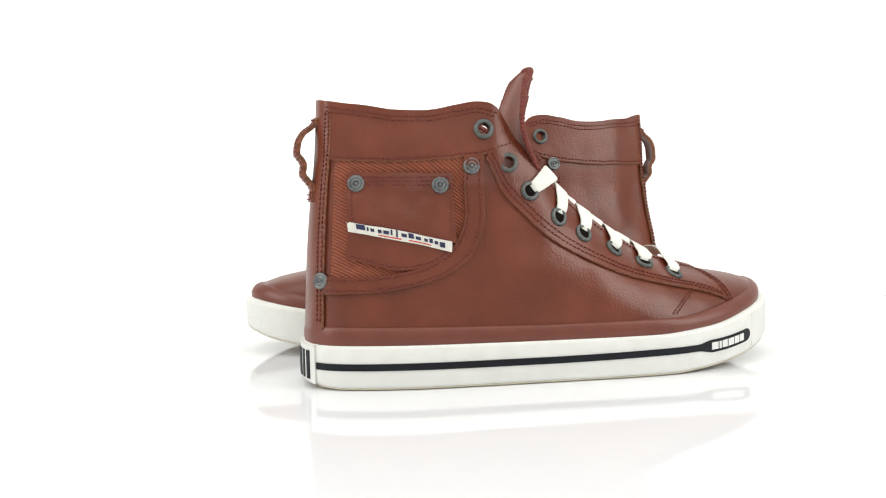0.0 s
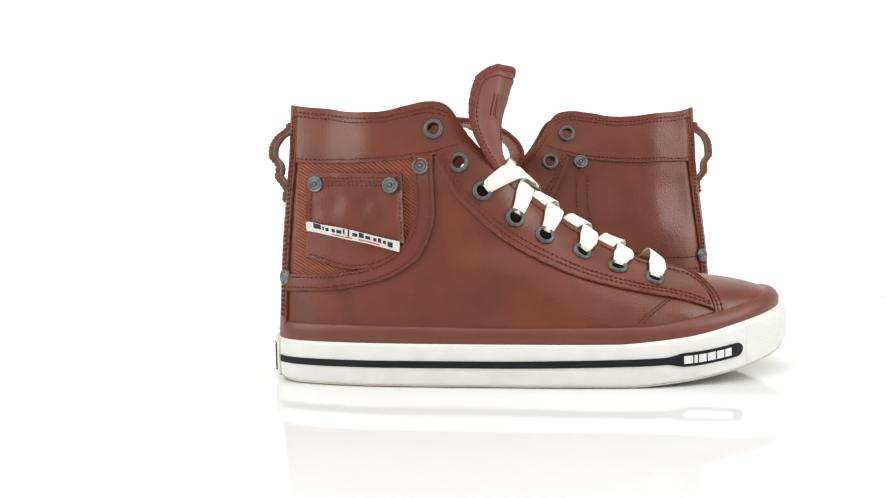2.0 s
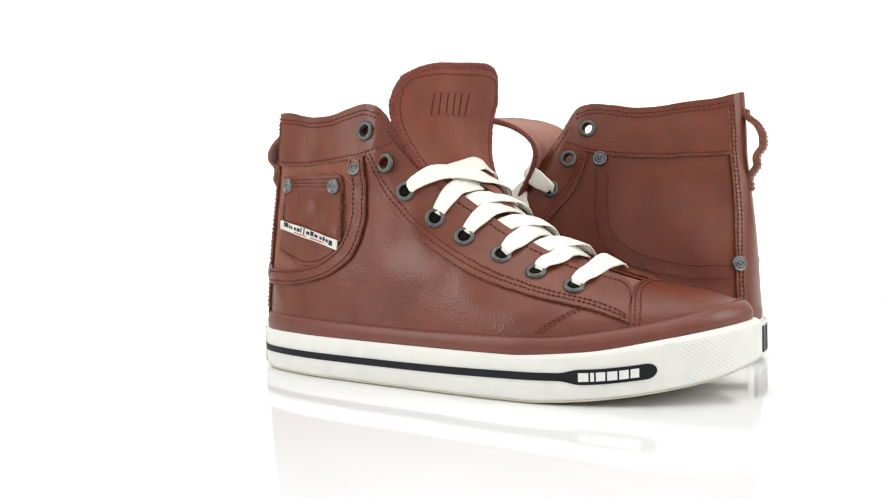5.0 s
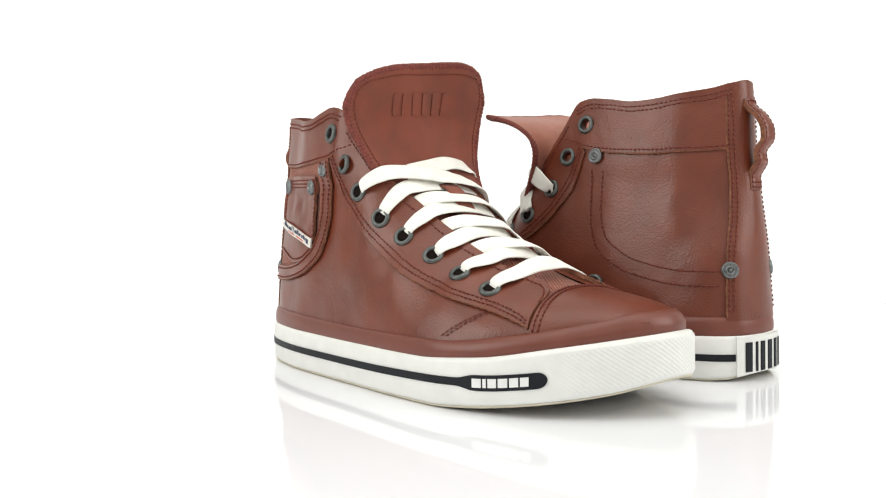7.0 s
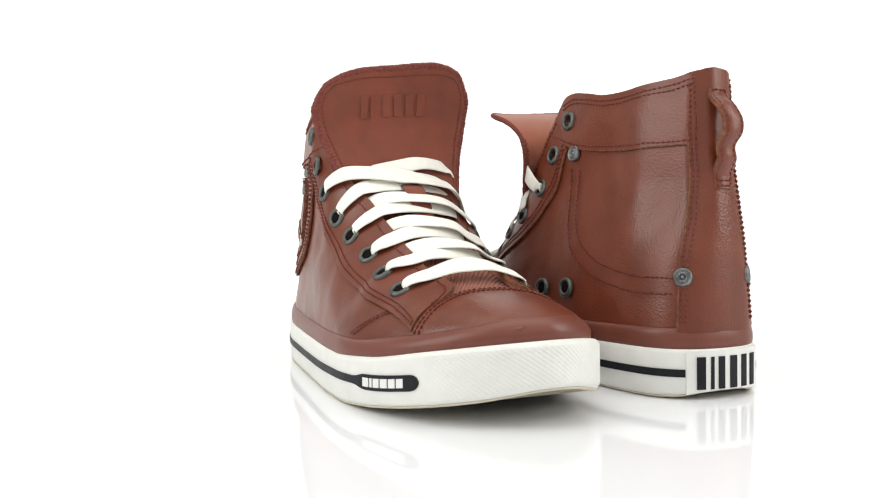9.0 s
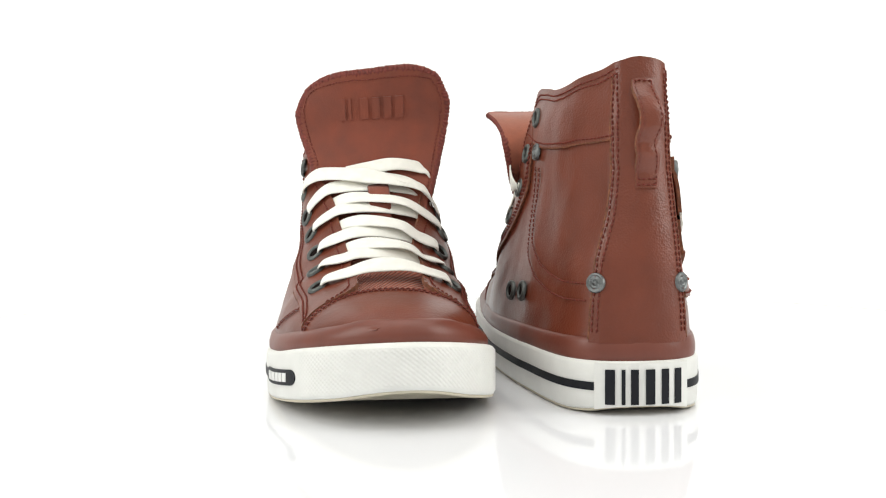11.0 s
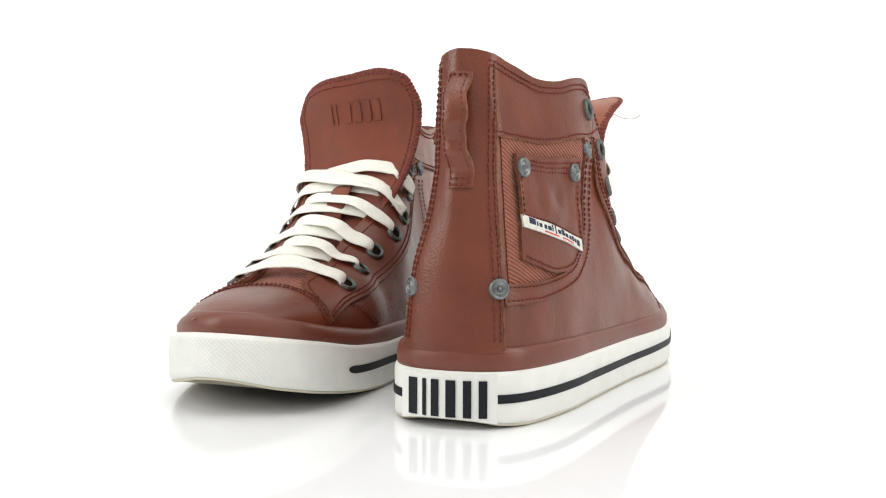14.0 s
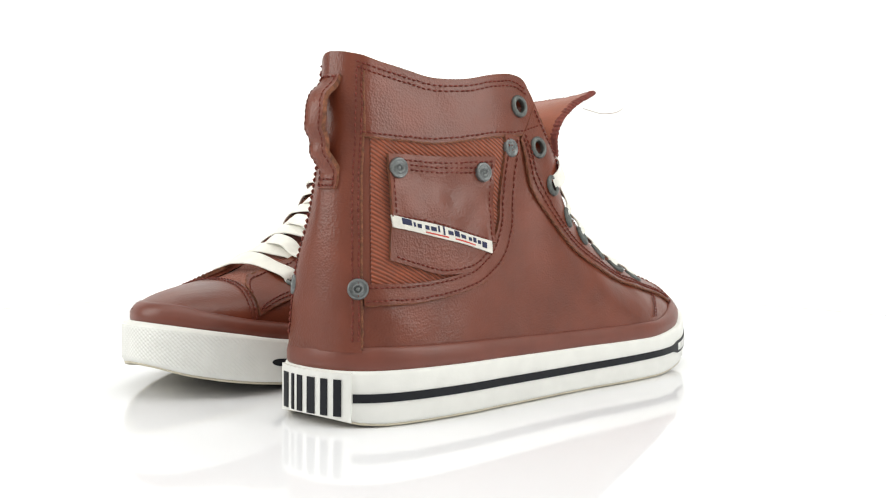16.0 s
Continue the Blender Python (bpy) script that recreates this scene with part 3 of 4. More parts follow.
def pocket(form, shoe):
    """The outer side's jeans pocket: twill, curved facing, flap with rivets and a woven label."""
    low = [(0.0150, 0.0605), (0.0390, 0.0600), (0.0600, 0.0620), (0.0760, 0.0690), (0.0850, 0.0810), (0.0890, 0.0950)]
    high = [(0.0200, 0.1290), (0.0340, 0.1285), (0.0480, 0.1275), (0.0620, 0.1275), (0.0760, 0.1270), (0.0890, 0.1270)]
    slab(oriented(form.between(-1, low, high, 26, 16, 0.0006), -1), 0.0012, "pocket_panel", CANVAS, shoe, "rust twill pocket panel")
    outer = [(0.0990, 0.1270), (0.0990, 0.1080), (0.0985, 0.0905), (0.0915, 0.0735), (0.0800, 0.0640), (0.0650, 0.0580), (0.0390, 0.0535), (0.0120, 0.0528)]
    inner = [(0.0885, 0.1270), (0.0885, 0.1080), (0.0880, 0.0920), (0.0820, 0.0785), (0.0735, 0.0710), (0.0610, 0.0655), (0.0390, 0.0620), (0.0120, 0.0620)]
    rows = form.between(-1, outer, inner, 46, 6, 0.0022)
    slab([list(reversed(r)) for r in oriented(rows, -1)][::1], 0.0018, "pocket_facing", LEATHER, shoe, "curved leather pocket facing with raw edges", SUEDE)
    raw_edge(form, -1, outer, shoe, 0.0014)
    for line in (outer, inner):
        k = 0.18 if line is outer else 0.82
        mix = [(a[0] * (1 - k) + b[0] * k, a[1] * (1 - k) + b[1] * k) for a, b in zip(outer, inner)]
        p, n = form.line(-1, mix, 150, 0.0024)
        stitches(p, n, "stitching", shoe)
    # the patch pocket: flap above, pouch below
    flap_low = [(0.0255, 0.0915), (0.0450, 0.0876), (0.0650, 0.0833), (0.0828, 0.0790)]
    flap_high = [(0.0265, 0.1195), (0.0450, 0.1192), (0.0640, 0.1185), (0.0822, 0.1175)]
    rows = form.between(-1, flap_low, flap_high, 24, 14, 0.0030)
    rows = [[(p + n * (0.0007 * noise.noise(Vector((p[0] * 110, p[2] * 110, 2.0))) + (0.0009 if i in (0, 23) and k < 10 else 0.0)), n) for k, (p, n) in enumerate(row)] for i, row in enumerate(rows)]
    flap = slab(oriented(rows, -1), 0.0018, "pocket_flap", LEATHER, shoe, "leather pocket flap with raw edges", SUEDE)
    pouch_low = [(0.0235, 0.0722), (0.0350, 0.0690), (0.0500, 0.0652), (0.0680, 0.0668), (0.0800, 0.0735)]
    pouch_high = [(0.0258, 0.0890), (0.0400, 0.0862), (0.0550, 0.0830), (0.0700, 0.0795), (0.0825, 0.0765)]
    slab(oriented(form.between(-1, pouch_low, pouch_high, 24, 9, 0.0024), -1), 0.0018, "pocket_pouch", LEATHER, shoe, "slanted leather patch pocket", SUEDE)
    for pts in ([(0.0280, 0.0915), (0.0285, 0.1172), (0.0806, 0.1156), (0.0812, 0.0800)],):
        dense = [(a[0] + (b[0] - a[0]) * k / 8, a[1] + (b[1] - a[1]) * k / 8) for a, b in zip(pts, pts[1:]) for k in range(8)] + [pts[-1]]
        got = [form.at(-1, u, w, 0.0032) for u, w in dense]
        stitches([g[0] for g in got], [g[1] for g in got], "stitching", shoe)
    for pts in ([(0.036, 0.1128), (0.074, 0.1110)], [(0.036, 0.1150), (0.074, 0.1135)], [(0.0275, 0.0922), (0.050, 0.0880), (0.080, 0.0805)]):
        p, n = form.line(-1, pts, 60, 0.0032)
        stitches(p, n, "stitching", shoe)
    p, n = form.line(-1, [(0.0255, 0.0740), (0.0365, 0.0706), (0.0510, 0.0672), (0.0670, 0.0688), (0.0785, 0.0748)], 90, 0.0026)
    stitches(p, n, "stitching", shoe)
    # the woven label, under the flap's edge
    lab_low = [(0.0258, 0.0868), (0.0420, 0.0834), (0.0600, 0.0793), (0.0800, 0.0742)]
    lab_high = [(0.0252, 0.0922), (0.0420, 0.0888), (0.0600, 0.0847), (0.0804, 0.0798)]
    label = slab(oriented(form.between(-1, lab_low, lab_high, 20, 5, 0.0035), -1), 0.0010, "woven_label", SATIN, shoe, "cream woven label with navy and red marks")

    def mark(t0, t1, k0, k1, mat, name):
        a, b = path(lab_low, 60), path(lab_high, 60)
        lo = [a[int(t * 59)] * (1 - k0) + b[int(t * 59)] * k0 for t in np.linspace(t0, t1, 4)]
        hi = [a[int(t * 59)] * (1 - k1) + b[int(t * 59)] * k1 for t in np.linspace(t0, t1, 4)]
        slab(oriented(form.between(-1, lo, hi, 4, 2, 0.0037), -1), 0.0004, name, mat, label)
    for t0, t1, k0, k1 in ((0.10, 0.17, 0.42, 0.95), (0.19, 0.21, 0.42, 0.8), (0.23, 0.27, 0.42, 0.74), (0.29, 0.33, 0.42, 0.74), (0.35, 0.39, 0.42, 0.74), (0.41, 0.43, 0.42, 0.92),
                           (0.46, 0.49, 0.30, 0.98), (0.52, 0.57, 0.42, 0.74), (0.59, 0.64, 0.42, 0.92), (0.66, 0.71, 0.42, 0.74), (0.73, 0.77, 0.42, 0.74), (0.79, 0.82, 0.42, 0.85), (0.84, 0.87, 0.42, 0.74), (0.89, 0.94, 0.25, 0.74)):
        mark(t0, t1, k0, k1, NAVY, "mark")
    mark(0.30, 0.52, 0.14, 0.24, RED, "mark")
    mark(0.58, 0.80, 0.14, 0.24, RED, "mark")
    for u, w in ((0.0310, 0.1135), (0.0758, 0.1112)):
        p, n = form.at(-1, u, w, 0.0034)
        placed("rivet", RIVET, METAL, flap, frame_at(p, n), "antique nickel rivet with a ringed cap")
    rivet(form, -1, 0.0925, 0.1215, shoe)
    rivet(form, -1, 0.0105, 0.0600, shoe)


def mock_pocket(form, shoe):
    """The inner side's pocket line, in thread alone, with its rivets and the two air holes."""
    outer = [(0.0965, 0.1180), (0.0960, 0.0905), (0.0900, 0.0735), (0.0790, 0.0640), (0.0650, 0.0575), (0.0390, 0.0520), (0.0130, 0.0515)]
    inner = [(0.0890, 0.1180), (0.0885, 0.0930), (0.0835, 0.0790), (0.0745, 0.0710), (0.0620, 0.0650), (0.0390, 0.0600), (0.0130, 0.0595)]
    for line in (outer, inner):
        p, n = form.line(1, line, 150, 0.0007)
        stitches(p, n, "stitching", shoe)
    rivet(form, 1, 0.0930, 0.1240, shoe)
    rivet(form, 1, 0.0105, 0.0600, shoe)
    for u, w in ((0.088, 0.0505), (0.112, 0.0490)):
        eyelet(form, 1, u, w, shoe)


def arch(s):
    """How far the collar drops from its peak at the heel's middle."""
    return 0.0062 * min(1.0, abs(s) / 0.022) ** 1.6 * max(0.0, 1 - max(0.0, abs(s) - 0.022) / 0.02)


def raw_edge(form, side, pts, shoe, off=0.0010):
    """The rough cut edge of a leather piece."""
    n = 110
    got = [form.at(side, u, w, off + 0.00025 * math.sin(i * 2.3) + random.uniform(-0.0002, 0.0002)) for i, (u, w) in enumerate(path(pts, n))]
    ribbon([g[0] for g in got], [g[1] for g in got], [0.0009 + random.uniform(-0.0004, 0.0005) for _ in range(n)], 0.0009, "raw_edge", SUEDE, shoe, "rough cut tan leather edge")


def pull_loop(form, shoe, bulge, kink):
    """The leather pull tab on the heel, standing off in a loop."""
    pts, nor = [], []
    stand = curve((0.0, 0.0), (0.06, 0.12), (0.18, 0.72), (0.34, 1.0), (0.48, 0.98), (0.60, 0.66), (0.70, 0.58), (0.80, 0.26), (0.87, 0.0), (1.0, 0.0))
    crumple = curve((0.0, 0.0), (0.30, 0.0), (0.44, 1.0), (0.58, -1.0), (0.70, 1.0), (0.82, -0.3), (0.9, 0.0))
    for k in np.linspace(0, 1, 40):
        w = 0.1555 - 0.0515 * k
        p, n = form.at_s(-0.0015, w)
        n = np.array([-1.0, 0.0, 0.0])
        out = bulge * (stand(k) + 0.28 * kink * crumple(k))
        pts.append(p + n * (0.0030 + out))
        nor.append(n)
    grid = []
    pts = np.array(pts)
    t = np.gradient(pts, axis=0)
    for i in range(40):
        s = np.array([0.0, 1.0, 0.0])
        n = np.cross(s, t[i])
        n /= np.linalg.norm(n)
        if n[0] > 0:
            n = -n
        grid.append([(pts[i] + s * (x * 0.0062 + 0.0010 * math.sin(i * 0.33)) - n * 0.0012 * x * x, n) for x in (-1, -0.75, -0.4, 0, 0.4, 0.75, 1)])
    ob = slab([list(reversed(r)) for r in grid], 0.0024, "pull_loop", LEATHER, shoe, "leather heel pull loop with frayed raw edges", SUEDE)
    for j in (1, 5):
        stitches([r[j][0] + r[j][1] * 0.0001 for r in grid], [r[j][1] for r in grid], "stitching", ob, radius=0.0003)
    for i in (1, 36, 38):
        stitches([g[0] + g[1] * 0.0003 for g in grid[i]], [g[1] for g in grid[i]], "stitching", ob)


def sneaker(warp, tongue, tongue_width, tongue_bend, tongue_turn, cloth, bulge, kink, label):
    shoe = tagged(new("high_top_sneaker"), label, "sneaker", "pair of sneakers")
    form = Form()
    # --- sole ---
    sole = swept(rubber_wall, "sole", RUBBER, shoe, "off-white rubber sole with a black stripe")
    swept(lambda u: [(-0.0060, sole_low(u)), (-0.0022, sole_low(u)), (-0.0008, sole_low(u) + 0.0004), (-0.0005, sole_low(u) + 0.0014), (-0.0060, sole_low(u) + 0.0016)], "outsole", OUTSOLE, sole, "cream rubber outsole")
    swept(brown_wall, "foxing_band", FOXING, shoe, "brown rubber band round the upper")
    end_out, end_in = arc_of(-1, 0.2685), arc_of(1, 0.252)

    def half(a, u, end, pill):
        h = 0.0019
        if pill:
            h += 0.0018 * max(0.0, min(1.0, (abs(a) - abs(end) + 0.046) / 0.008))
        tip = abs(end) - abs(a)
        return h * (math.sqrt(max(0.02, 1 - (1 - tip / 0.005) ** 2)) if tip < 0.005 else 1)
    for end, sign, pill in ((end_out, 1, True), (end_in, -1, False)):
        arcs = np.concatenate([np.linspace(0.0226 * sign, end - 0.006 * sign, 90), end - sign * 0.006 * (1 - np.sin(np.linspace(0.1, math.pi / 2, 8)))])
        band = wall_band(arcs, lambda a, u: stripe_mid(u) - half(a, u, end, pill), lambda a, u: stripe_mid(u) + half(a, u, end, pill), 0.0008, 0.0010,
                         "stripe", BLACK, sole, "black rubber stripe")
        if pill:
            at = end - 0.0375
            for wide in (0.0050, 0.0018, 0.0044, 0.0048, 0.0044, 0.0040):
                wall_band(np.linspace(at, at + wide, 4), lambda a, u: stripe_mid(u) - 0.0021, lambda a, u: stripe_mid(u) + 0.0021, 0.0011, 0.0005, "mark", WHITE, band, "white block")
                at += wide + 0.0009
    patch = wall_band(np.linspace(-0.0222, 0.0222, 30), lambda a, u: sole_low(u) + 0.0012, lambda a, u: rubber_top(u) - 0.0008, 0.0015, 0.0016, "heel_patch", RUBBER, sole,
                      "white rubber heel patch with black blocks", rows=6)
    at = -0.0185
    for wide in (0.0066, 0.0026, 0.0054, 0.0066, 0.0054, 0.0054):
        wall_band(np.linspace(at + 0.16 * wide, at + 0.80 * wide, 6), lambda a, u: 0.0052, lambda a, u: 0.0212, 0.0020, 0.0007, "mark", BLACK, patch, "black block")
        at += wide + 0.0011
    bumper(sole)
    # --- upper ---
    top_s = form.s_of(1, 0.254, 0.04)
    for side in (-1, 1):
        rows = []
        for i in range(84):
            s = side * (1e-4 + top_s * (i / 83))
            row = []
            for k in range(26):
                x = s * s / (abs(s) + 0.02)
                ug = x + 0.012 * max(0.0, 1 - x / 0.06)
                w0, w1 = band_top(ug) - 0.004, max(collar_top(ug) - arch(s), band_top(ug) + 0.001)
                row.append(form.at_s(s, w0 + (w1 - w0) * k / 25))
            rows.append(row)
        name = "outer_quarter" if side < 0 else "inner_quarter"
        quarter = slab(rows if side > 0 else [list(reversed(r)) for r in rows], 0.0022, name, LEATHER, shoe, "smooth oxblood leather quarter", LINING)
        # lining of the shaft
        lining = slab([[(p - n * 0.0027, n) for p, n in (r if side > 0 else list(reversed(r)))] for r in [q[8:25] for q in rows[:50]]], 0.0012, "lining", LINING, shoe, "rust cloth lining")
        # collar band
        us = [0.016, 0.03, 0.05, 0.07, 0.085, 0.098, 0.1085, 0.1175]
        lowc = [(u, curve((0.016, 0.1275), (0.05, 0.1252), (0.092, 0.1270), (0.1175, 0.1325), (0.125, 0.134))(u)) for u in us]
        highc = [(u, collar_top(u) + 0.0006) for u in us]
        collar = slab(oriented(form.between(side, lowc, highc, 40, 9, 0.0015), side), 0.0014, "collar_band", LEATHER, shoe, "leather collar band", SUEDE)
        raw_edge(form, side, [(u, w - 0.0002) for u, w in lowc], shoe)
        raw_edge(form, side, EYE_EDGE, shoe, 0.0011)
        for off in (0.0016, ):
            p, n = form.line(side, [(u, w + off) for u, w in lowc], 120, 0.0017)
            stitches(p, n, "stitching", shoe)
        for off in (0.0035, 0.0060):
            p, n = form.line(side, [(u, w - off) for u, w in highc[:-1]], 120, 0.0017)
            stitches(p, n, "stitching", shoe)
        # eyestay
        us = [0.1145, 0.1187, 0.1275, 0.1368, 0.1546, 0.1807, 0.2101, 0.2350, 0.2420, 0.2470, 0.2500]
        edge_line = [(u, collar_top(u) + 0.0006) for u in us]
        low_e, high_e = path(EYE_EDGE, 56), path(edge_line, 56)
        rows = [[form.at(side, *(low_e[i] * (1 - k / 7) + high_e[i] * (k / 7)), 0.0017) for k in range(8)] for i in range(56)]
        stay = slab(oriented(rows, side), 0.0021, "eyestay", LEATHER, shoe, "leather eyestay with raw edge", SUEDE)
        raw_edge(form, side, [(u, w - 0.0003) for u, w in edge_line], shoe, 0.0012)
        for k in (0.10, 0.20, 0.88):
            got = [form.at(side, *(low_e[i] * (1 - k) + high_e[i] * k), 0.0019) for i in range(56)]
            stitches([g[0] for g in got], [g[1] for g in got], "stitching", shoe)
        for i, (u, w) in enumerate(EYELETS):
            eyelet(form, side, u, w, shoe, free=i < 2)
        pierce(form, side, EYELETS[:2], (quarter, lining, collar, stay))
        # seam across the forefoot
        for d in (0.0, 0.0028):
            p, n = form.line(side, [(0.2085 + d, 0.0335), (0.2180 + d, 0.0405), (0.2310 + d, 0.0478)], 30, 0.0005)
            stitches(p, n, "stitching", shoe, radius=0.00036)
    # heel stay
    rows = []
    for k in range(34):
        w = 0.0325 + (0.1658 - 0.0325) * k / 33
        rows.append([form.at_s(s, w - arch(s) * max(0.0, (k - 20) / 13), 0.0016) for s in np.linspace(-0.0162, 0.0162, 15)])
    slab([list(reversed(r)) for r in rows][::-1], 0.0016, "heel_stay", LEATHER, shoe, "vertical leather heel stay with double stitching", SUEDE)
    for s in (-0.0163, 0.0163):
        got = [form.at_s(s + random.uniform(-0.0001, 0.0001), w, 0.0012) for w in np.linspace(0.034, 0.158, 90)]
        ribbon([g[0] for g in got], [g[1] for g in got], [0.0011 + random.uniform(-0.0003, 0.0004) for _ in got], 0.0011, "raw_edge", SUEDE, shoe, "rough cut tan leather edge")
    for s in (-0.0148, -0.0122, 0.0122, 0.0148):
        got = [form.at_s(s, w, 0.0018) for w in np.linspace(0.036, 0.160, 60)]
        stitches([g[0] for g in got], [g[1] for g in got], "stitching", shoe)
    pull_loop(form, shoe, bulge, kink)
    # vamp under the laces, and toe cap
    rows = [[form.dome(u, a, -0.0012) for a in np.linspace(0.62, math.pi - 0.62, 26)] for u in np.linspace(0.203, 0.262, 26)]
    slab(rows, 0.0012, "vamp", CANVAS, shoe, "rust twill vamp")
    seam = lambda a: 0.2540 - 0.0075 * math.sin(a) ** 3
    rows = []
    for i in range(24):
        k = i / 23
        rows.append([form.dome(seam(a) + (0.2966 - seam(a)) * (1 - (1 - k) ** 1.6), a, 0.0010) for a in np.linspace(0.02, math.pi - 0.02, 40)])
    slab(rows, 0.0014, "toe_cap", LEATHER, shoe, "rounded oxblood leather toe cap")
    for d in (0.0016, 0.0040):
        got = [form.dome(seam(a) + d, a, 0.0013) for a in np.linspace(0.15, math.pi - 0.15, 60)]
        stitches([g[0] for g in got], [g[1] for g in got], "stitching", shoe)
    # --- pocket, tongue, laces ---
    pocket(form, shoe)
    mock_pocket(form, shoe)
    tongue_part(shoe, tongue, tongue_width, tongue_bend, *tongue_turn, cloth)
    lacing(form, shoe)
    if warp:
        for ob in shoe.children_recursive:
            if ob.name.startswith(("rivet", "eyelet")):
                at = ob.matrix_basis.translation.copy()
                ob.matrix_basis = Matrix.Translation(Vector(warp(*at)) - at) @ ob.matrix_basis
            elif not ob.name.startswith("hole"):
                flat = np.empty(3 * len(ob.data.vertices))
                ob.data.vertices.foreach_get("co", flat)
                ob.data.vertices.foreach_set("co", np.array([warp(*p) for p in flat.reshape(-1, 3)]).ravel())
                ob.data.update()
    return shoe


def ease(x):
    x = max(0.0, min(1.0, x))
    return x * x * (3 - 2 * x)


def first_last(u, v, w):
    """The first shoe's form: the back of its collar has sunk, its outer eyestay lies closer in and the pocket's side bulges."""
    out = ease((-0.020 - v) / 0.018)
    lace = ease((u - 0.108) / 0.018) * ease((0.195 - u) / 0.03) * ease((w - 0.06) / 0.02)
    side = ease((w - 0.108) / 0.020) * ease((u - 0.035) / 0.03) * ease((0.122 - u) / 0.018)
    return (u - 0.0022 * ease((u - 0.10) / 0.20), v + out * (0.0030 * lace - 0.0036 * side), w - 0.0042 * ease((w - 0.125) / 0.035) * ease((0.045 - u) / 0.035))


TOE_SWING = curve((0.08, 0.0), (0.14, -0.0040), (0.20, -0.0120), (0.25, -0.0165), (0.31, -0.0180))


def other_last(u, v, w):
    """The second shoe's form: its toe swings the other way, and its collar stands higher at the front."""
    f = ease((w - 0.112) / 0.036)
    g = max(0.0, min(1.0, u / 0.1))
    h = ease((w - 0.095) / 0.03) * ease((u - (0.045 if v < -0.012 else 0.070)) / 0.045) * ease((0.175 - u) / 0.045)
    out = ease((-0.012 - v) / 0.03)
    sag = (0.0042 - 0.0024 * out) * f * ease((u - 0.018) / 0.03) * ease((0.108 - u) / 0.035)
    slim = 0.0035 * ease((v + 0.012) / 0.012) * ease((0.045 - u) / 0.025) * ease((w - 0.065) / 0.03)
    return (u + 0.004 * f * (g - 0.4) + 0.0035 * h * out + 0.0075 * ease((u - 0.10) / 0.20),
            v + TOE_SWING(u) * (1 if w < 0.1 else max(0.0, 1 - (w - 0.1) / 0.03)) - 0.0035 * h * out - slim, w + f * (-0.0010 + 0.0025 * g) + 0.0042 * h + sag)


near_shoe = sneaker(first_last, [(0.218, 0.0600), (0.198, 0.0685), (0.177, 0.0822), (0.162, 0.0962), (0.1505, 0.1085), (0.1410, 0.1205), (0.1350, 0.1340), (0.1328, 0.1488), (0.1362, 0.1638), (0.1410, 0.1785)],
                    [0.040, 0.046, 0.048, 0.050, 0.058, 0.068, 0.078, 0.087, 0.096, 0.096], (0.002, 0.003), (0.0085, 0.0035), TONGUE, 0.0105, 0.18,
                    "oxblood leather high-top sneaker with cream laces and upright tongue")
far_shoe = sneaker(other_last, [(0.218, 0.0600), (0.198, 0.0685), (0.177, 0.0822), (0.162, 0.0962), (0.150, 0.1100), (0.1400, 0.1225), (0.1370, 0.1330), (0.1475, 0.1445), (0.1640, 0.1525), (0.1815, 0.1570)],
                   [0.040, 0.046, 0.048, 0.050, 0.058, 0.068, 0.075, 0.084, 0.094, 0.094], (0.002, 0.002), (-0.0020, -0.0025), LINING, 0.0100, 0.14,
                   "oxblood leather high-top sneaker with cream laces and tongue folded forward")


def loose_thread(shoe, knots):
    """A frayed thread end."""
    pts = path(knots, 14)
    ribbon(pts, [(0, 0, 1)] * 14, 0.00035, 0.0003, "loose_thread", SUEDE, shoe, "frayed thread end")


loose_thread(far_shoe, [(0.1690, -0.0500, 0.1530), (0.1770, -0.0570, 0.1505), (0.1850, -0.0620, 0.1515), (0.1890, -0.0640, 0.1540)])


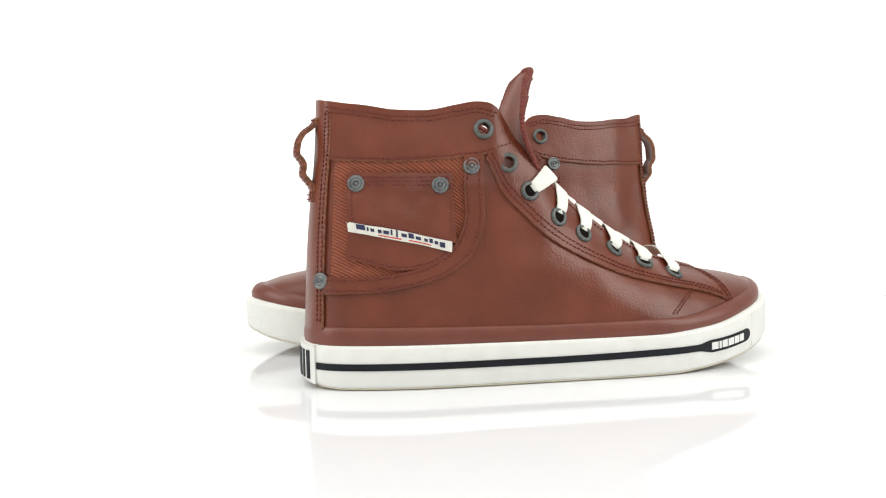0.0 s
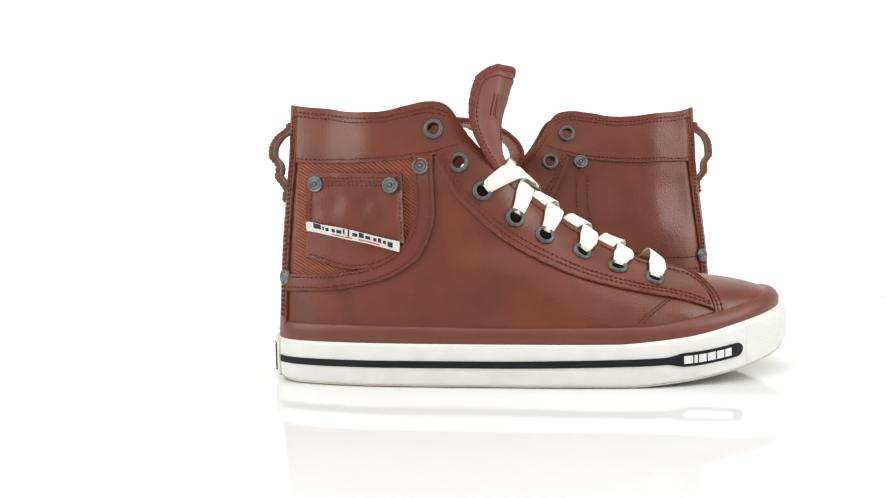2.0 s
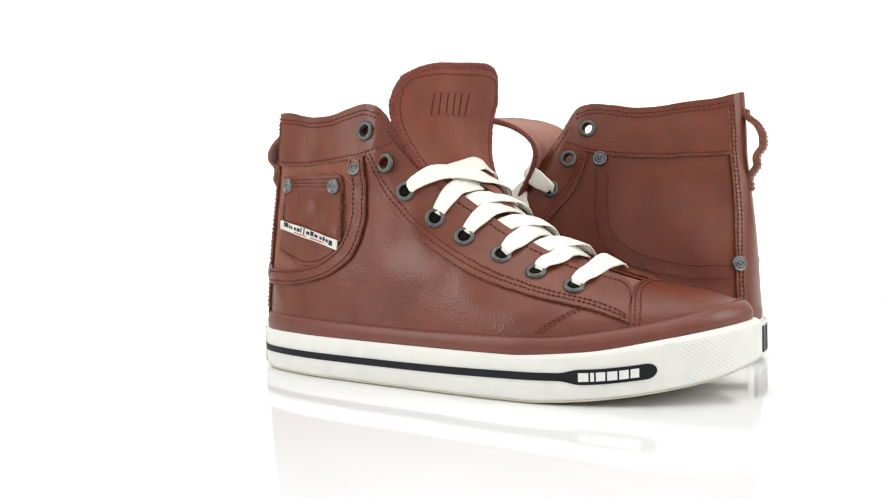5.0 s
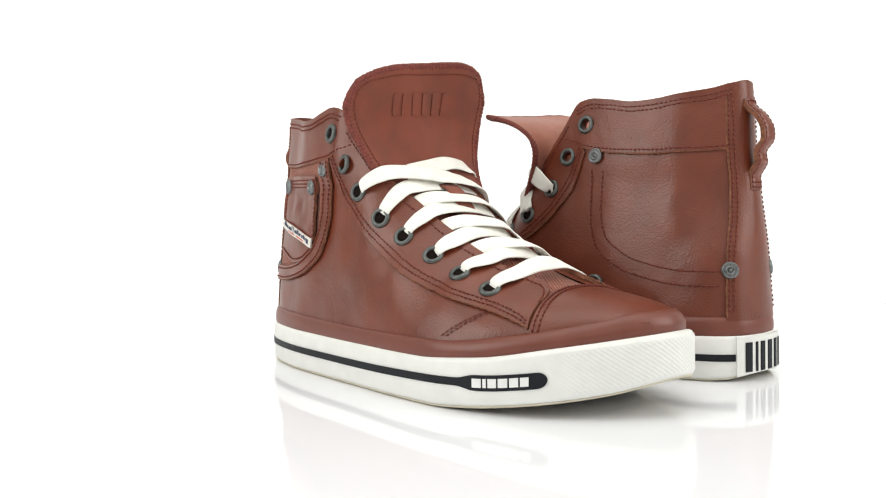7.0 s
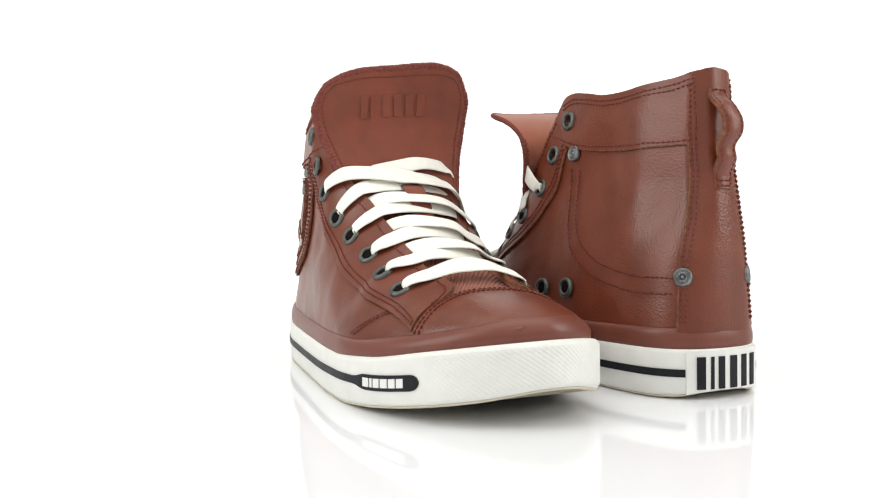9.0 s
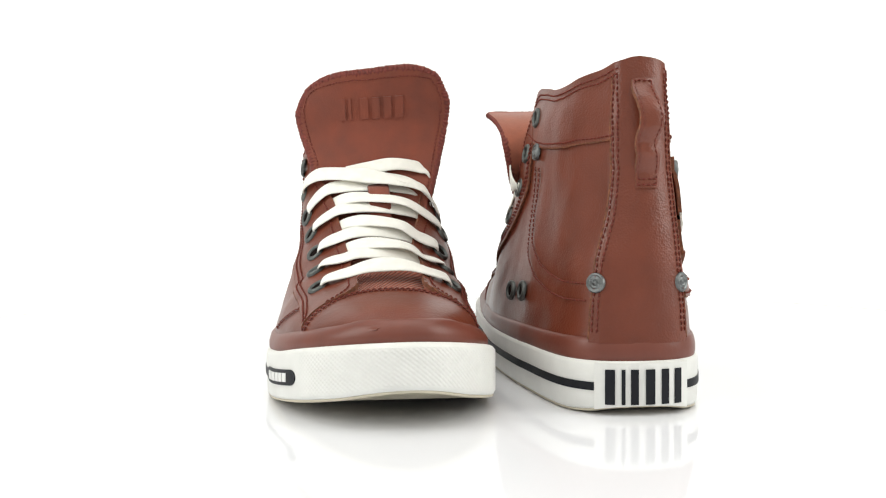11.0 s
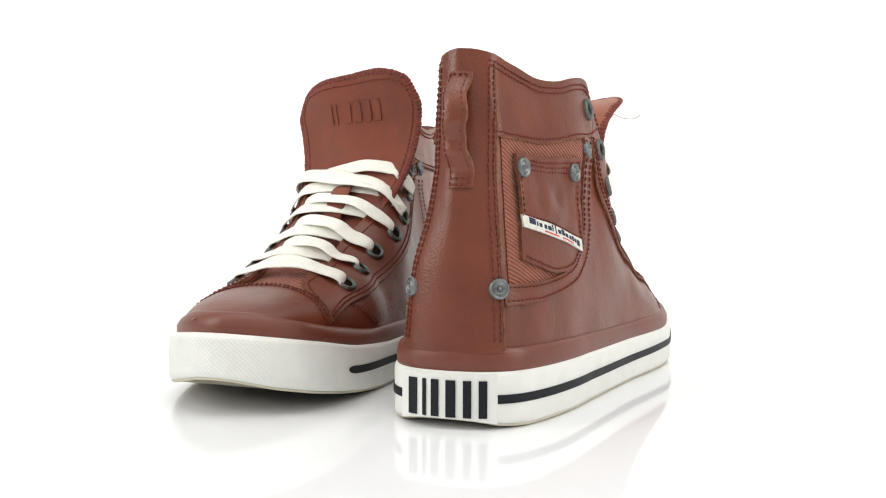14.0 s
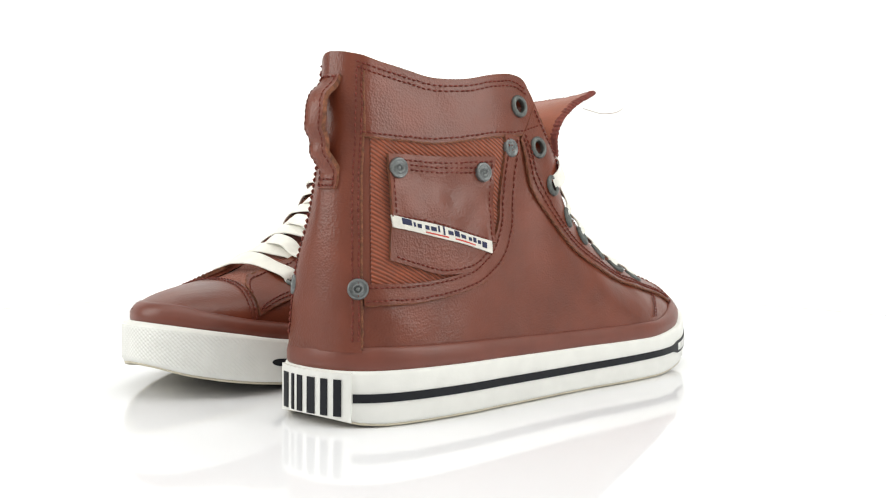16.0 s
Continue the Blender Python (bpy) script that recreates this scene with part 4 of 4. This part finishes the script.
# ---- turntable and backdrop ----
def turntable():
    table = tagged(new("turntable"), "glossy white acrylic turntable plate under the sneakers", "turntable")
    verts, faces = turned([(0.0, 0.0), (0.42, 0.0), (0.512, 0.0), (0.5125, -0.0008), (0.5125, -0.0085), (0.0, -0.0085)], 160)
    part("plate", verts, faces, ACRYLIC, table, "glossy white acrylic plate")
    # rim and base share the backdrop's added glow, so they melt into it
    verts, faces = turned([(0.5128, -0.0002), (0.5170, -0.0003), (0.5195, -0.0012), (0.5200, -0.0040), (0.5195, -0.0078), (0.5170, -0.0086), (0.5128, -0.0086)], 160)
    part("rim", verts, faces, GLOW_PAPER, table, "matt white rim with added glow")
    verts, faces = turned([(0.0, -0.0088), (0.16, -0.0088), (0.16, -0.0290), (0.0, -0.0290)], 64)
    part("base", verts, faces, GLOW_PAPER, table, "white round base under the plate, with added glow")
    return table


def backdrop():
    """A white paper sweep with an added glow: floor, curve and back wall in one sheet."""
    prof = [(-1.6, -0.03), (0.9, -0.03)] + [(0.9 + 0.8 * math.sin(a), 0.77 - 0.8 * math.cos(a)) for a in np.linspace(0.1, math.pi / 2, 14)] + [(1.7, 2.6)]
    n = len(prof)
    verts = [(x, y, z) for x in (-2.6, 2.6) for y, z in prof]
    faces = [(i, n + i, n + i + 1, i + 1) for i in range(n - 1)]
    ob = part("backdrop", verts, faces, GLOW_PAPER, None, "seamless white paper backdrop sweep with added glow", kind="structure")
    return ob


table = turntable()
backdrop()


# ---- what moves ----
def motions():
    turn = [(0, 0.00), (0.5, 4.47), (1, 9.25), (1.5, 13.50), (2, 18.10), (2.5, 22.51), (3, 27.09), (3.5, 31.33), (6, 53.69), (6.5, 57.94), (7, 62.58), (7.5, 66.78), (8, 71.38), (8.5, 75.59), (9, 80.11), (11.5, 102.21), (12, 106.76), (12.5, 111.10), (13, 115.75), (13.5, 120.01), (14, 124.59), (14.5, 128.80), (15, 133.34), (15.5, 137.72), (16, 142.23)]
    slope = pose(0, 0, 0, 0.344, -1.146, 0)
    for ob, place in ((near_shoe, pose(-0.0844, -0.0612, 0.0002, 0, 0, 13.8)), (far_shoe, pose(0.1673, 0.1039, 0.0002, 0, 0, 193.8)), (table, pose(0, 0, 0))):
        walk(ob, [(t, pose(0, 0, 0, 0, 0, -a) @ slope @ place) for t, a in turn])


motions()
